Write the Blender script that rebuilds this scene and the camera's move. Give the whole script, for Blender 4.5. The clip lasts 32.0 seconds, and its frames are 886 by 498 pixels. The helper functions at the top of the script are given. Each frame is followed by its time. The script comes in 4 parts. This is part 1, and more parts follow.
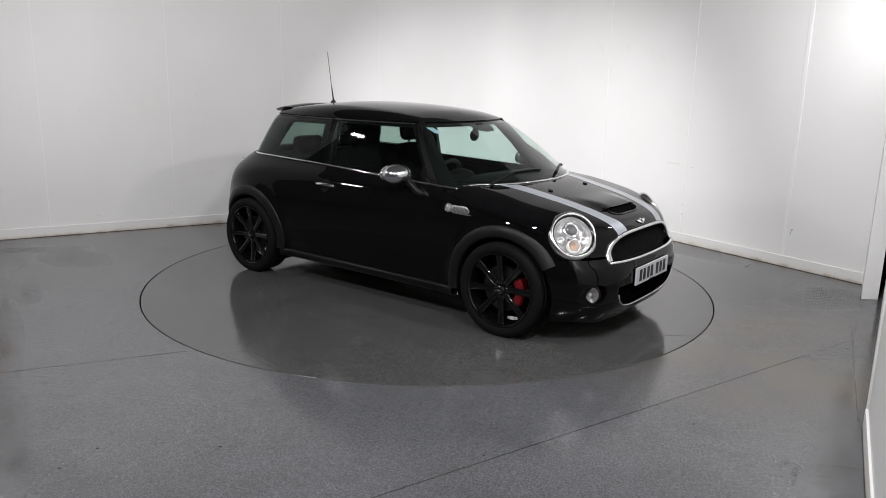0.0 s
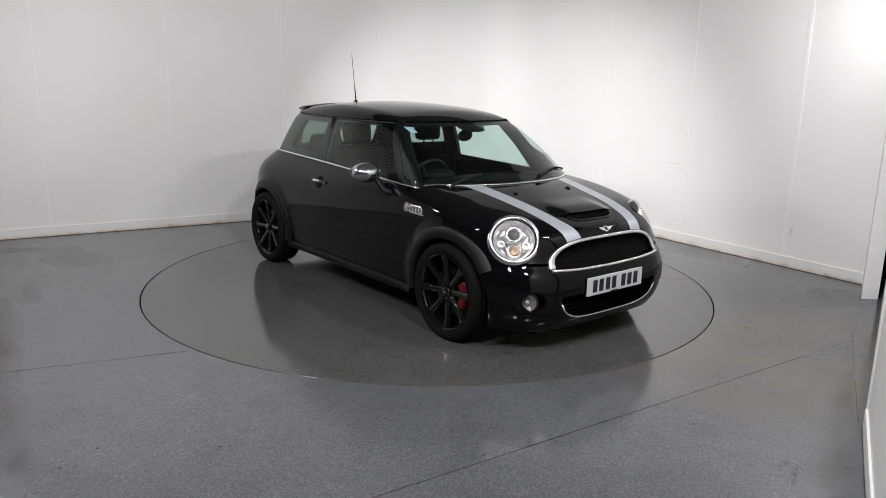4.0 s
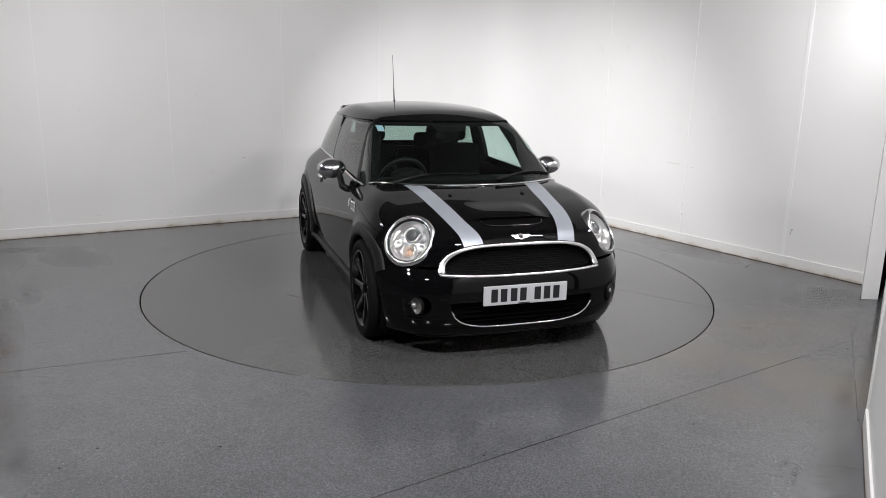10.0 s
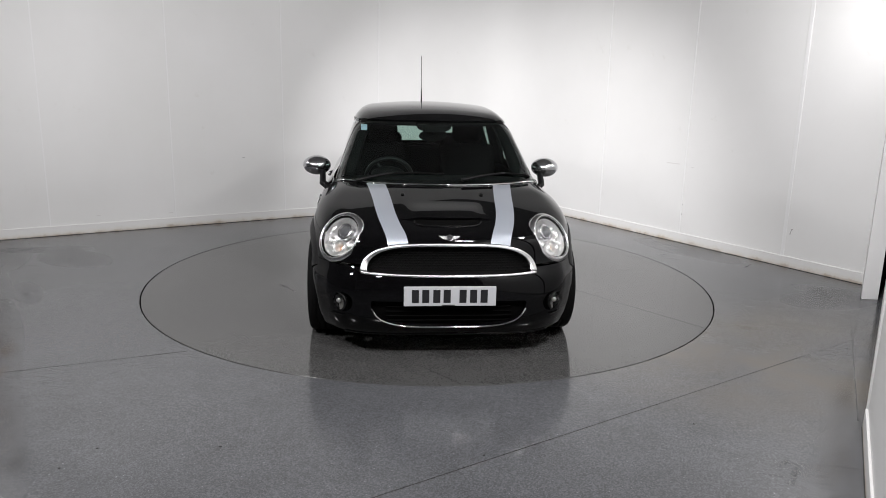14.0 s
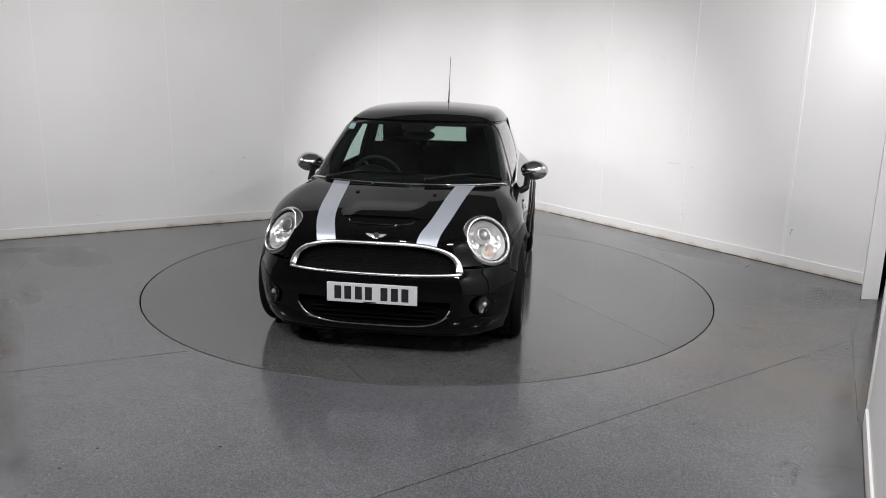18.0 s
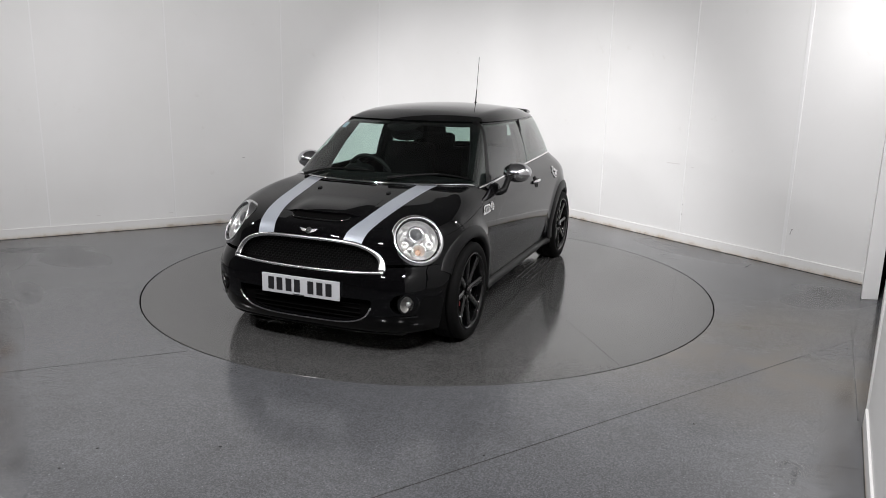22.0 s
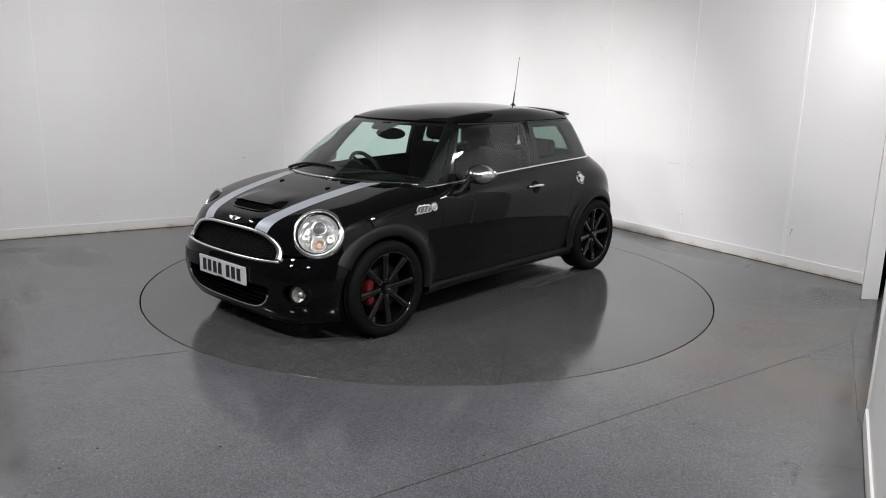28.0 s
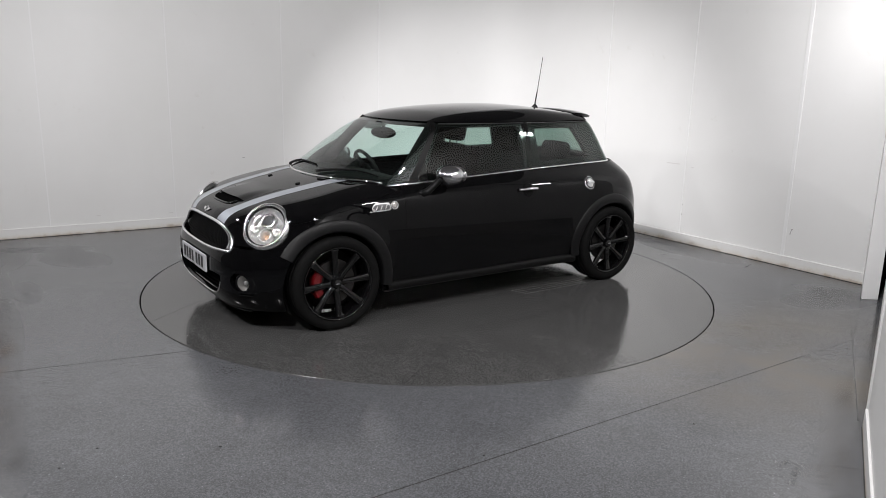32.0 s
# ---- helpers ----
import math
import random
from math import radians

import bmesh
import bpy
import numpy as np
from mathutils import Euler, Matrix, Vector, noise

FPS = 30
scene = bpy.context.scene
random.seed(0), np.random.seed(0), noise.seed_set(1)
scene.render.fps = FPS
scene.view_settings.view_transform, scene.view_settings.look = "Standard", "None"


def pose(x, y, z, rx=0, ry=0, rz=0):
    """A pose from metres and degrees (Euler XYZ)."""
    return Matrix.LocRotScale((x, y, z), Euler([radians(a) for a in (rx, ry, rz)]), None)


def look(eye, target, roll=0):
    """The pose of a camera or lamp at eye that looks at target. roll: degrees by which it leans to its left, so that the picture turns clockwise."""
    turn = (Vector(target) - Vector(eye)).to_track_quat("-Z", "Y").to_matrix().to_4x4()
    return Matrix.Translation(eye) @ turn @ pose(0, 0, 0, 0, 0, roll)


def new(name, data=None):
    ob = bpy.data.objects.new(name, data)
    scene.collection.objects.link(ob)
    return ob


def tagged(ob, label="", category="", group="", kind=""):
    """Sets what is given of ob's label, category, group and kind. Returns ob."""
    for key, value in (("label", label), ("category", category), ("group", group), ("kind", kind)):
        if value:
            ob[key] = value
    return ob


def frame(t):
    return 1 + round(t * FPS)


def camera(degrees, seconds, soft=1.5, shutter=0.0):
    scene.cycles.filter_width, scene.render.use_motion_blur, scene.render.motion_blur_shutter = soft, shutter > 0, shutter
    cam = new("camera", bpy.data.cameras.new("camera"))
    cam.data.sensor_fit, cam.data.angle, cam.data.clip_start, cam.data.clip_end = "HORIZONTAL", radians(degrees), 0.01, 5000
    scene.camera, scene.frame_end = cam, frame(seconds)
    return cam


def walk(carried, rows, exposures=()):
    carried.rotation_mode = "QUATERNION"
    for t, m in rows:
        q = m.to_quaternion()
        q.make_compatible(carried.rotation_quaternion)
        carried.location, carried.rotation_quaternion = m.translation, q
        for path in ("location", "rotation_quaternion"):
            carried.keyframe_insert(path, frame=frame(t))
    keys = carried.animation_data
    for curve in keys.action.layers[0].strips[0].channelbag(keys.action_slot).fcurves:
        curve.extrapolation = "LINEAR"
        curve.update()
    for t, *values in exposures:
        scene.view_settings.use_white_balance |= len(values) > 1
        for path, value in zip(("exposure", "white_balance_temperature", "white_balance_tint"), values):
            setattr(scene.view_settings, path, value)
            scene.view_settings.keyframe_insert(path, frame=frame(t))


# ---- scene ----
cam = camera(62.35, 32.0, soft=0.85)
EYE = Vector((0.0, -5.8395, 1.5766))
VIEW = look(EYE, EYE + Vector((0.01782, 0.97468, -0.22288)), 1.253)
walk(cam, [(0.0, VIEW), (32.0, VIEW)], exposures=[(0.0, -0.72), (32.0, -0.72)])

# ---- light: the floodlights of the photo booth, built further down with their housings ----
world = bpy.data.worlds.new("world")
scene.world = world
world.use_nodes = True
world.node_tree.nodes["Background"].inputs[0].default_value = (0.02, 0.02, 0.021, 1)
FLOOD_WATTS = 34.0


# ---- materials ----
def material(name, colour, rough=0.5, metal=0.0, coat=0.0, spec=0.5):
    m = bpy.data.materials.new(name)
    m.use_nodes = True
    b = m.node_tree.nodes["Principled BSDF"]
    b.inputs["Base Color"].default_value = (*colour, 1)
    b.inputs["Roughness"].default_value = rough
    b.inputs["Metallic"].default_value = metal
    b.inputs["Coat Weight"].default_value = coat
    b.inputs["Coat Roughness"].default_value = 0.02
    b.inputs["Specular IOR Level"].default_value = spec
    return m


def node(m, kind, **values):
    n = m.node_tree.nodes.new(kind)
    for key, value in values.items():
        n.inputs[key].default_value = value
    return n


def link(m, a, b):
    m.node_tree.links.new(a, b)


def noise_of(m, scale, detail=3.0, coords="Object", rough=0.55):
    c = m.node_tree.nodes.new("ShaderNodeTexCoord")
    n = node(m, "ShaderNodeTexNoise", Scale=scale, Detail=detail, Roughness=rough)
    link(m, c.outputs[coords], n.inputs["Vector"])
    return n.outputs["Fac"]


def ramp(m, fac, stops):
    r = m.node_tree.nodes.new("ShaderNodeValToRGB")
    e = r.color_ramp.elements
    while len(e) < len(stops):
        e.new(0.5)
    for k, (p, c) in zip(e, stops):
        k.position = p
        k.color = (*c, 1) if len(c) == 3 else c
    link(m, fac, r.inputs["Fac"])
    return r.outputs["Color"]


def grey(v):
    return (v, v, v)


def mixed(m, fac, a, b, how="MIX"):
    x = m.node_tree.nodes.new("ShaderNodeMix")
    x.data_type, x.blend_type = "RGBA", how
    for value, slot in ((fac, 0), (a, 6), (b, 7)):
        if isinstance(value, (int, float)):
            x.inputs[slot].default_value = value
        elif isinstance(value, tuple):
            x.inputs[slot].default_value = (*value, 1)
        else:
            link(m, value, x.inputs[slot])
    return x.outputs[2]


def bumped(m, fac, strength, distance=0.002):
    b = node(m, "ShaderNodeBump", Strength=strength, Distance=distance)
    link(m, fac, b.inputs["Height"])
    link(m, b.outputs["Normal"], m.node_tree.nodes["Principled BSDF"].inputs["Normal"])


def shader(m):
    return m.node_tree.nodes["Principled BSDF"]


def wall_paint():
    m = material("white wall panel paint", (0.8, 0.8, 0.79), 0.55)
    base = ramp(m, noise_of(m, 0.7, 4), [(0.3, (0.77, 0.77, 0.76)), (0.7, (0.82, 0.82, 0.815))])
    scuffs = ramp(m, noise_of(m, 5.0, 6, rough=0.7), [(0.66, grey(1.0)), (0.8, (0.9, 0.89, 0.87))])
    link(m, mixed(m, 1.0, base, scuffs, "MULTIPLY"), shader(m).inputs["Base Color"])
    bumped(m, noise_of(m, 90.0, 2), 0.05, 0.001)
    return m


def floor_vinyl(name, tint, speckle, rough, film=False):
    m = material(name, tint, rough, spec=0.75)
    cells = node(m, "ShaderNodeTexVoronoi", Scale=190.0)
    link(m, m.node_tree.nodes.new("ShaderNodeTexCoord").outputs["Object"], cells.inputs["Vector"])
    grain = ramp(m, cells.outputs["Color"], [(0.2, grey(1.0 - 0.5 * speckle)), (0.5, grey(1.0)), (0.8, grey(1.0 + 0.8 * speckle))])
    flecks = ramp(m, noise_of(m, 80.0, 1), [(0.71, grey(1.0)), (0.76, grey(1.0 + 2.6 * speckle))])
    cloud = ramp(m, noise_of(m, 0.9, 5, rough=0.65), [(0.3, grey(0.84)), (0.7, grey(1.1))])
    streaks = ramp(m, noise_of(m, 4.0, 6, rough=0.7), [(0.25, (0.82, 0.81, 0.8)), (0.6, grey(1.0))])
    c = mixed(m, 1.0, tint, grain, "MULTIPLY")
    c = mixed(m, 1.0, c, flecks, "MULTIPLY")
    c = mixed(m, 1.0, c, cloud, "MULTIPLY")
    c = mixed(m, 0.6, c, streaks, "MULTIPLY")
    if film:
        # a worn tan film beside the doorway
        at = node(m, "ShaderNodeVectorMath")
        at.operation = "MULTIPLY_ADD"
        at.inputs[1].default_value, at.inputs[2].default_value = (0.62, 0.75, 0.0), (-1.36, 1.2, 0.0)
        link(m, m.node_tree.nodes.new("ShaderNodeTexCoord").outputs["Object"], at.inputs[0])
        g = m.node_tree.nodes.new("ShaderNodeTexGradient")
        g.gradient_type = "SPHERICAL"
        link(m, at.outputs[0], g.inputs["Vector"])
        patch = ramp(m, noise_of(m, 1.6, 4), [(0.3, grey(0.0)), (0.65, grey(1.0))])
        k = m.node_tree.nodes.new("ShaderNodeMath")
        k.operation = "MULTIPLY"
        link(m, ramp(m, g.outputs["Fac"], [(0.0, grey(0.0)), (0.55, grey(1.0))]), k.inputs[0])
        link(m, patch, k.inputs[1])
        c = mixed(m, k.outputs[0], c, (0.118, 0.106, 0.090))
    link(m, c, shader(m).inputs["Base Color"])
    r = ramp(m, noise_of(m, 2.2, 5, rough=0.7), [(0.3, grey(rough - 0.05)), (0.75, grey(rough + 0.08))])
    link(m, r, shader(m).inputs["Roughness"])
    bumped(m, noise_of(m, 16.0, 3), 0.05, 0.0008)
    return m


WALL = wall_paint()
SKIRT = material("scuffed white skirting", (0.78, 0.775, 0.76), 0.5)
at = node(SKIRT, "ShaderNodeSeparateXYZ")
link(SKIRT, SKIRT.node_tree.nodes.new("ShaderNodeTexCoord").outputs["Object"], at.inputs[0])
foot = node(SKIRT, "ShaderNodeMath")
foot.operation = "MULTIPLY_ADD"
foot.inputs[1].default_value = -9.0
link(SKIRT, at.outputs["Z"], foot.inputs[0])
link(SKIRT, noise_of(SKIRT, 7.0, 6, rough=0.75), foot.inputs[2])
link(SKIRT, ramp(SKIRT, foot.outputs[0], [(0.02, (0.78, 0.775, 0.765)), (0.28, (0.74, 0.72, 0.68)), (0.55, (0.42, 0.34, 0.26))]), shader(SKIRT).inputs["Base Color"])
TRIM = material("white joint strip", (0.84, 0.84, 0.84), 0.4)
CEILING = material("dark grey ceiling", (0.13, 0.13, 0.13), 0.9)
HALL = material("unlit dark hall wall", (0.12, 0.12, 0.125), 0.9)
FLOOR = floor_vinyl("speckled grey vinyl", (0.095, 0.098, 0.105), 0.45, 0.15, True)
DISC = floor_vinyl("grey turntable vinyl", (0.073, 0.073, 0.072), 0.2, 0.11)
BLACK_GAP = material("black shadow gap", (0.008, 0.008, 0.008), 0.9)
# darkness of the unlit doorway, put into the colour
DARK_ROOM = material("near-black unlit doorway", (0.01, 0.01, 0.012), 0.95)
SEAM = material("dark weld seam", (0.035, 0.035, 0.036), 0.13, spec=0.75)


# ---- mesh helpers ----
def mesh_object(name, bm, mat, parent=None, label="", smooth=False):
    me = bpy.data.meshes.new(name)
    bmesh.ops.recalc_face_normals(bm, faces=bm.faces)
    bm.to_mesh(me)
    bm.free()
    for mt in (mat if isinstance(mat, (list, tuple)) else [mat]):
        me.materials.append(mt)
    if smooth:
        for p in me.polygons:
            p.use_smooth = True
    ob = new(name, me)
    if parent:
        ob.parent = parent
    if label:
        ob["label"] = label
    return ob


def part(name, bm, mat, parent, label="", smooth=False):
    return mesh_object(name, bm, mat, parent, label, smooth)


def prism(points, z0, z1, bevel=0.0):
    """An upright prism over a plan polygon."""
    bm = bmesh.new()
    low = [bm.verts.new((x, y, z0)) for x, y in points]
    high = [bm.verts.new((x, y, z1)) for x, y in points]
    n = len(points)
    bm.faces.new(low[::-1])
    bm.faces.new(high)
    for i in range(n):
        bm.faces.new((low[i], low[(i + 1) % n], high[(i + 1) % n], high[i]))
    if bevel:
        bmesh.ops.bevel(bm, geom=bm.edges[:], offset=bevel, segments=2, affect="EDGES", profile=0.5)
    return bm


def strip(a, b, t0, t1, z0, z1, bevel=0.0):
    """A box along the plan line a-b, from t0 to t1 to the left of it."""
    a, b = Vector(a), Vector(b)
    d = (b - a).normalized()
    n = Vector((-d.y, d.x))
    return prism([a + n * t0, b + n * t0, b + n * t1, a + n * t1], z0, z1, bevel)


def box(w, d, h, at=(0, 0, 0), bevel=0.0, segments=2):
    bm = bmesh.new()
    bmesh.ops.create_cube(bm, size=1.0)
    bmesh.ops.scale(bm, vec=(w, d, h), verts=bm.verts)
    bmesh.ops.translate(bm, vec=at, verts=bm.verts)
    if bevel:
        bmesh.ops.bevel(bm, geom=bm.edges[:], offset=bevel, segments=segments, affect="EDGES", profile=0.5)
    return bm


def placed_disc(r, x, y):
    bm = bmesh.new()
    bmesh.ops.create_cone(bm, cap_ends=True, segments=7, radius1=r, radius2=r * 0.5, depth=0.004)
    bmesh.ops.translate(bm, vec=(x, y, 0.003), verts=bm.verts)
    return bm


# ---- the booth: walls, floor, ceiling ----
CEIL_Z = 4.0
DIR_A = Vector((math.cos(radians(30.0)), math.sin(radians(30.0))))
DIR_B = Vector((0.545, -0.8385))
ORIGIN_A = Vector((-2.724, 1.915))
ORIGIN_B = Vector((2.438, 1.809))
CORNER = Vector((0.980, 4.0535))
A_END = ORIGIN_A - DIR_A * 4.2
B_END = ORIGIN_B + DIR_B * 2.2
DOOR_FAR, DOOR_MID, DOOR_NEAR = Vector((3.70, -0.155)), Vector((2.103, -2.637)), Vector((1.0, -4.62))
BACK_R, BACK_L = Vector((1.6, -7.6)), Vector((-5.2, -8.4))


def wall_run(name, a, b, label, z0=0.0, z1=CEIL_Z, mat=WALL):
    return tagged(mesh_object(name, strip(a, b, 0.0, 0.12, z0, z1), mat), label, "wall", kind="structure")


ROUND = 0.95


def corner_curve(steps=40):
    """The plan line of the coved corner: its turn eases in and out, so that no edge shows."""
    turn = math.atan2(DIR_A.x * DIR_B.y - DIR_A.y * DIR_B.x, DIR_A.dot(DIR_B))
    pts, at = [Vector((0.0, 0.0))], Vector((0.0, 0.0))
    for i in range(steps):
        u = (i + 0.5) / steps
        a = turn * u * u * (3 - 2 * u)
        at = at + DIR_A * math.cos(a) / steps + Vector((-DIR_A.y, DIR_A.x)) * math.sin(a) / steps
        pts.append(at)
    scale = ROUND / (at.length / 2 / math.cos(turn / 2))
    return [CORNER - DIR_A * ROUND + p * scale for p in pts]


bend = corner_curve()


def curved_strip(points, t0, t1, z0, z1):
    bm = bmesh.new()
    rows = []
    for i, p in enumerate(points):
        d = (points[min(i + 1, len(points) - 1)] - points[max(i - 1, 0)]).normalized()
        n = Vector((-d.y, d.x))
        rows.append([bm.verts.new((*(p + n * t), z)) for t, z in ((t0, z0), (t0, z1), (t1, z1), (t1, z0))])
    for lo, hi in zip(rows, rows[1:]):
        for k in range(4):
            f = bm.faces.new((lo[k], lo[(k + 1) % 4], hi[(k + 1) % 4], hi[k]))
            f.smooth = k in (0, 2)
            if k in (0, 2):
                for e in f.edges:
                    if abs(e.verts[0].co.z - e.verts[1].co.z) < 1e-6:
                        e.smooth = False
    bm.faces.new(rows[0])
    bm.faces.new(rows[-1][::-1])
    return bm


# one continuous wall of painted panels that bends round the corner behind the car
wall_line = [A_END, CORNER - DIR_A * (ROUND + 0.05)] + bend + [CORNER + DIR_B * (ROUND + 0.05), B_END]
tagged(mesh_object("wall_north", curved_strip(wall_line, 0.0, 0.12, 0.0, CEIL_Z), WALL), "white painted panel wall bending smoothly round the corner", "wall", kind="structure")
wall_run("wall_door", DOOR_MID, DOOR_NEAR, "white painted partition beside the doorway")
wall_run("wall_return", DOOR_FAR, Vector((2.152, -2.544)), "white painted partition end beside the doorway")
wall_run("wall_back", DOOR_NEAR, BACK_R, "plain dark wall behind the camera", mat=HALL)
wall_run("wall_south", BACK_R, BACK_L, "plain dark wall behind the camera", mat=HALL)
wall_run("wall_west", BACK_L, A_END, "plain dark side wall", mat=HALL)

# near-black sheets stand for the unlit doorway between the pillar and the partition
tagged(mesh_object("doorway_recess", strip((4.6, 0.6), (4.6, -2.6), 0.0, 0.1, 0, CEIL_Z), DARK_ROOM), "near-black sheet for the unlit space behind the doorway", "doorway", kind="structure")
tagged(mesh_object("doorway_recess", strip((3.75, 0.05), (4.7, 0.6), 0.0, 0.1, 0, CEIL_Z), DARK_ROOM), "near-black sheet for the unlit space behind the doorway", "doorway", kind="structure")
tagged(mesh_object("doorway_recess", strip((4.7, -2.6), (3.34, -1.08), 0.0, 0.1, 0, CEIL_Z), DARK_ROOM), "near-black sheet for the unlit space behind the doorway", "doorway", kind="structure")
pillar = tagged(mesh_object("door_frame", prism([(3.345, -0.44), (3.475, -0.445), (3.60, -0.2), (3.62, 0.02)], 0.0, CEIL_Z, 0.004), TRIM), "white painted door frame post beside the dark doorway", "door frame", kind="structure")

DISC_R = 2.2122
bm = bmesh.new()
ring_n = 160
inner = [bm.verts.new(((DISC_R + 0.005) * math.cos(2 * math.pi * i / ring_n), (DISC_R + 0.005) * math.sin(2 * math.pi * i / ring_n), 0)) for i in range(ring_n)]
outer = []
for i in range(ring_n):
    a = 2 * math.pi * i / ring_n
    c, s = math.cos(a), math.sin(a)
    r = min(9.5 / max(abs(c), 1e-6), 10.0 / max(abs(s), 1e-6))
    outer.append(bm.verts.new((r * c, r * s, 0)))
deep = [bm.verts.new((v.co.x, v.co.y, -0.06)) for v in inner]
for i in range(ring_n):
    j = (i + 1) % ring_n
    bm.faces.new((inner[i], outer[i], outer[j], inner[j]))
    bm.faces.new((inner[i], inner[j], deep[j], deep[i]))
floor = tagged(mesh_object("floor", bm, FLOOR), "speckled grey vinyl floor with scuffs and welded seams", "floor", kind="structure")
bm = bmesh.new()
bmesh.ops.create_circle(bm, cap_ends=True, segments=ring_n, radius=DISC_R + 0.3)
bmesh.ops.translate(bm, vec=(0, 0, -0.061), verts=bm.verts)
tagged(mesh_object("turntable_pit", bm, BLACK_GAP), "black gap around the turntable", "pit", kind="structure")

tagged(mesh_object("ceiling", prism([(-9, -9.5), (6, -9.5), (6, 6), (-9, 6)], CEIL_Z, CEIL_Z + 0.1), CEILING), "plain dark grey ceiling", "ceiling", kind="structure")

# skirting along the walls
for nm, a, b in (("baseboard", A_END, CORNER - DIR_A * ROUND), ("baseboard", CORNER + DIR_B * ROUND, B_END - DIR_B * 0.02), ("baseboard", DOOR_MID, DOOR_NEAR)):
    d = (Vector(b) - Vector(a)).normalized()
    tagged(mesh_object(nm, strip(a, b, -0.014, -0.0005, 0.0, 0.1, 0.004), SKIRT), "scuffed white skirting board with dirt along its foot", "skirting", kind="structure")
    tagged(mesh_object("wall_foot_line", strip(a, b, -0.019, -0.0145, 0.0005, 0.004), SEAM), "thin dark line along the foot of the wall", "trim", kind="structure")


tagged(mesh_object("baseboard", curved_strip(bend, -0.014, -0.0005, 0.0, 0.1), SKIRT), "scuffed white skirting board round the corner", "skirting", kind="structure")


def on_a(s, out=0.0):
    p = ORIGIN_A + DIR_A * s + Vector((DIR_A.y, -DIR_A.x)) * out
    return p


def on_b(s, out=0.0):
    return ORIGIN_B + DIR_B * s + Vector((DIR_B.y, -DIR_B.x)) * out


# joints of the wall panels: thin cover strips every 1.2 m
for s in (-3.57, -2.38, -1.19, 0.0, 1.21, 2.4):
    tagged(mesh_object("joint_strip", strip(on_a(s - 0.006), on_a(s + 0.006), -0.004, -0.0005, 0.1, CEIL_Z, 0.001), TRIM), "thin white joint strip between wall panels", "trim", kind="structure")
for s, w in ((-0.87, 0.006), (0.27, 0.005), (1.42, 0.016)):
    tagged(mesh_object("joint_strip", strip(on_b(s - w), on_b(s + w), -0.006, -0.0005, 0.1, CEIL_Z, 0.002), TRIM), "thin white joint strip between wall panels", "trim", kind="structure")


def floor_line(a, b, w, z=0.0012):
    return tagged(mesh_object("floor_seam", strip(a, b, -w / 2, w / 2, z - 0.0015, z), SEAM), "thin dark welded seam in the vinyl floor", "trim", kind="structure")


floor_line((-0.75, -3.64), (2.75, -1.38), 0.004)
floor_line((-4.2, -2.9), (-1.42, -1.76), 0.003)
floor_line((3.22, -0.5), (2.11, -2.56), 0.005)


def stain_material(name, colour, density, scale, detail=6):
    """Grime that thins out towards the edge of its patch and breaks up by noise."""
    m = material(name, colour, 0.26, spec=0.65)
    c = m.node_tree.nodes.new("ShaderNodeTexCoord")
    shift = node(m, "ShaderNodeVectorMath")
    shift.operation = "MULTIPLY_ADD"
    shift.inputs[1].default_value, shift.inputs[2].default_value = (2, 2, 0), (-1, -1, 0)
    link(m, c.outputs["Generated"], shift.inputs[0])
    g = m.node_tree.nodes.new("ShaderNodeTexGradient")
    g.gradient_type = "SPHERICAL"
    link(m, shift.outputs[0], g.inputs["Vector"])
    n = ramp(m, noise_of(m, scale, detail, rough=0.7), [(0.38, grey(0.0)), (0.7, grey(1.0))])
    k = m.node_tree.nodes.new("ShaderNodeMath")
    k.operation = "MULTIPLY"
    link(m, g.outputs["Fac"], k.inputs[0])
    link(m, n, k.inputs[1])
    d = m.node_tree.nodes.new("ShaderNodeMath")
    d.operation, d.use_clamp = "MULTIPLY", True
    d.inputs[1].default_value = density
    link(m, k.outputs[0], d.inputs[0])
    link(m, d.outputs[0], shader(m).inputs["Alpha"])
    return m


BROWN = stain_material("brown grime", (0.075, 0.06, 0.048), 0.6, 22.0)
RUST = stain_material("rusty grime", (0.14, 0.08, 0.04), 0.9, 14.0)
SCUFF = stain_material("dark rubber scuff", (0.025, 0.025, 0.025), 0.65, 45.0)


def stain(x, y, w, d, turn, mat, label, z=0.0016):
    bm = bmesh.new()
    n = 24
    bm.faces.new([bm.verts.new((w / 2 * math.cos(2 * math.pi * i / n), d / 2 * math.sin(2 * math.pi * i / n), 0)) for i in range(n)])
    ob = mesh_object("floor_stain", bm, mat)
    ob.matrix_world = pose(x, y, z, 0, 0, turn)
    return tagged(ob, label, "stain", kind="structure")


SMUDGE = stain_material("dark smeared smudge", (0.035, 0.035, 0.033), 0.42, 6.0)
PALE = stain_material("pale dried smear", (0.2, 0.2, 0.2), 0.7, 18.0)
for x, y, w, d, a in ((-2.62, -1.55, 1.9, 0.26, -60), (-2.0, -2.65, 2.0, 0.24, -59), (-3.3, -0.5, 1.9, 0.3, -57), (-3.9, 0.6, 1.8, 0.6, -60)):
    stain(x, y, w, d, a, BROWN, "brown grime on the vinyl floor")
for x, y, w, d, a in ((1.80, -2.95, 0.95, 0.22, 61), (3.1, -0.45, 0.9, 0.5, 20), (2.2, -2.28, 0.7, 0.14, 58)):
    stain(x, y, w, d, a, BROWN, "brown grime beside the doorway")
stain(-2.45, -1.78, 0.32, 0.13, -60, RUST, "rusty spot on the vinyl floor", 0.0019)
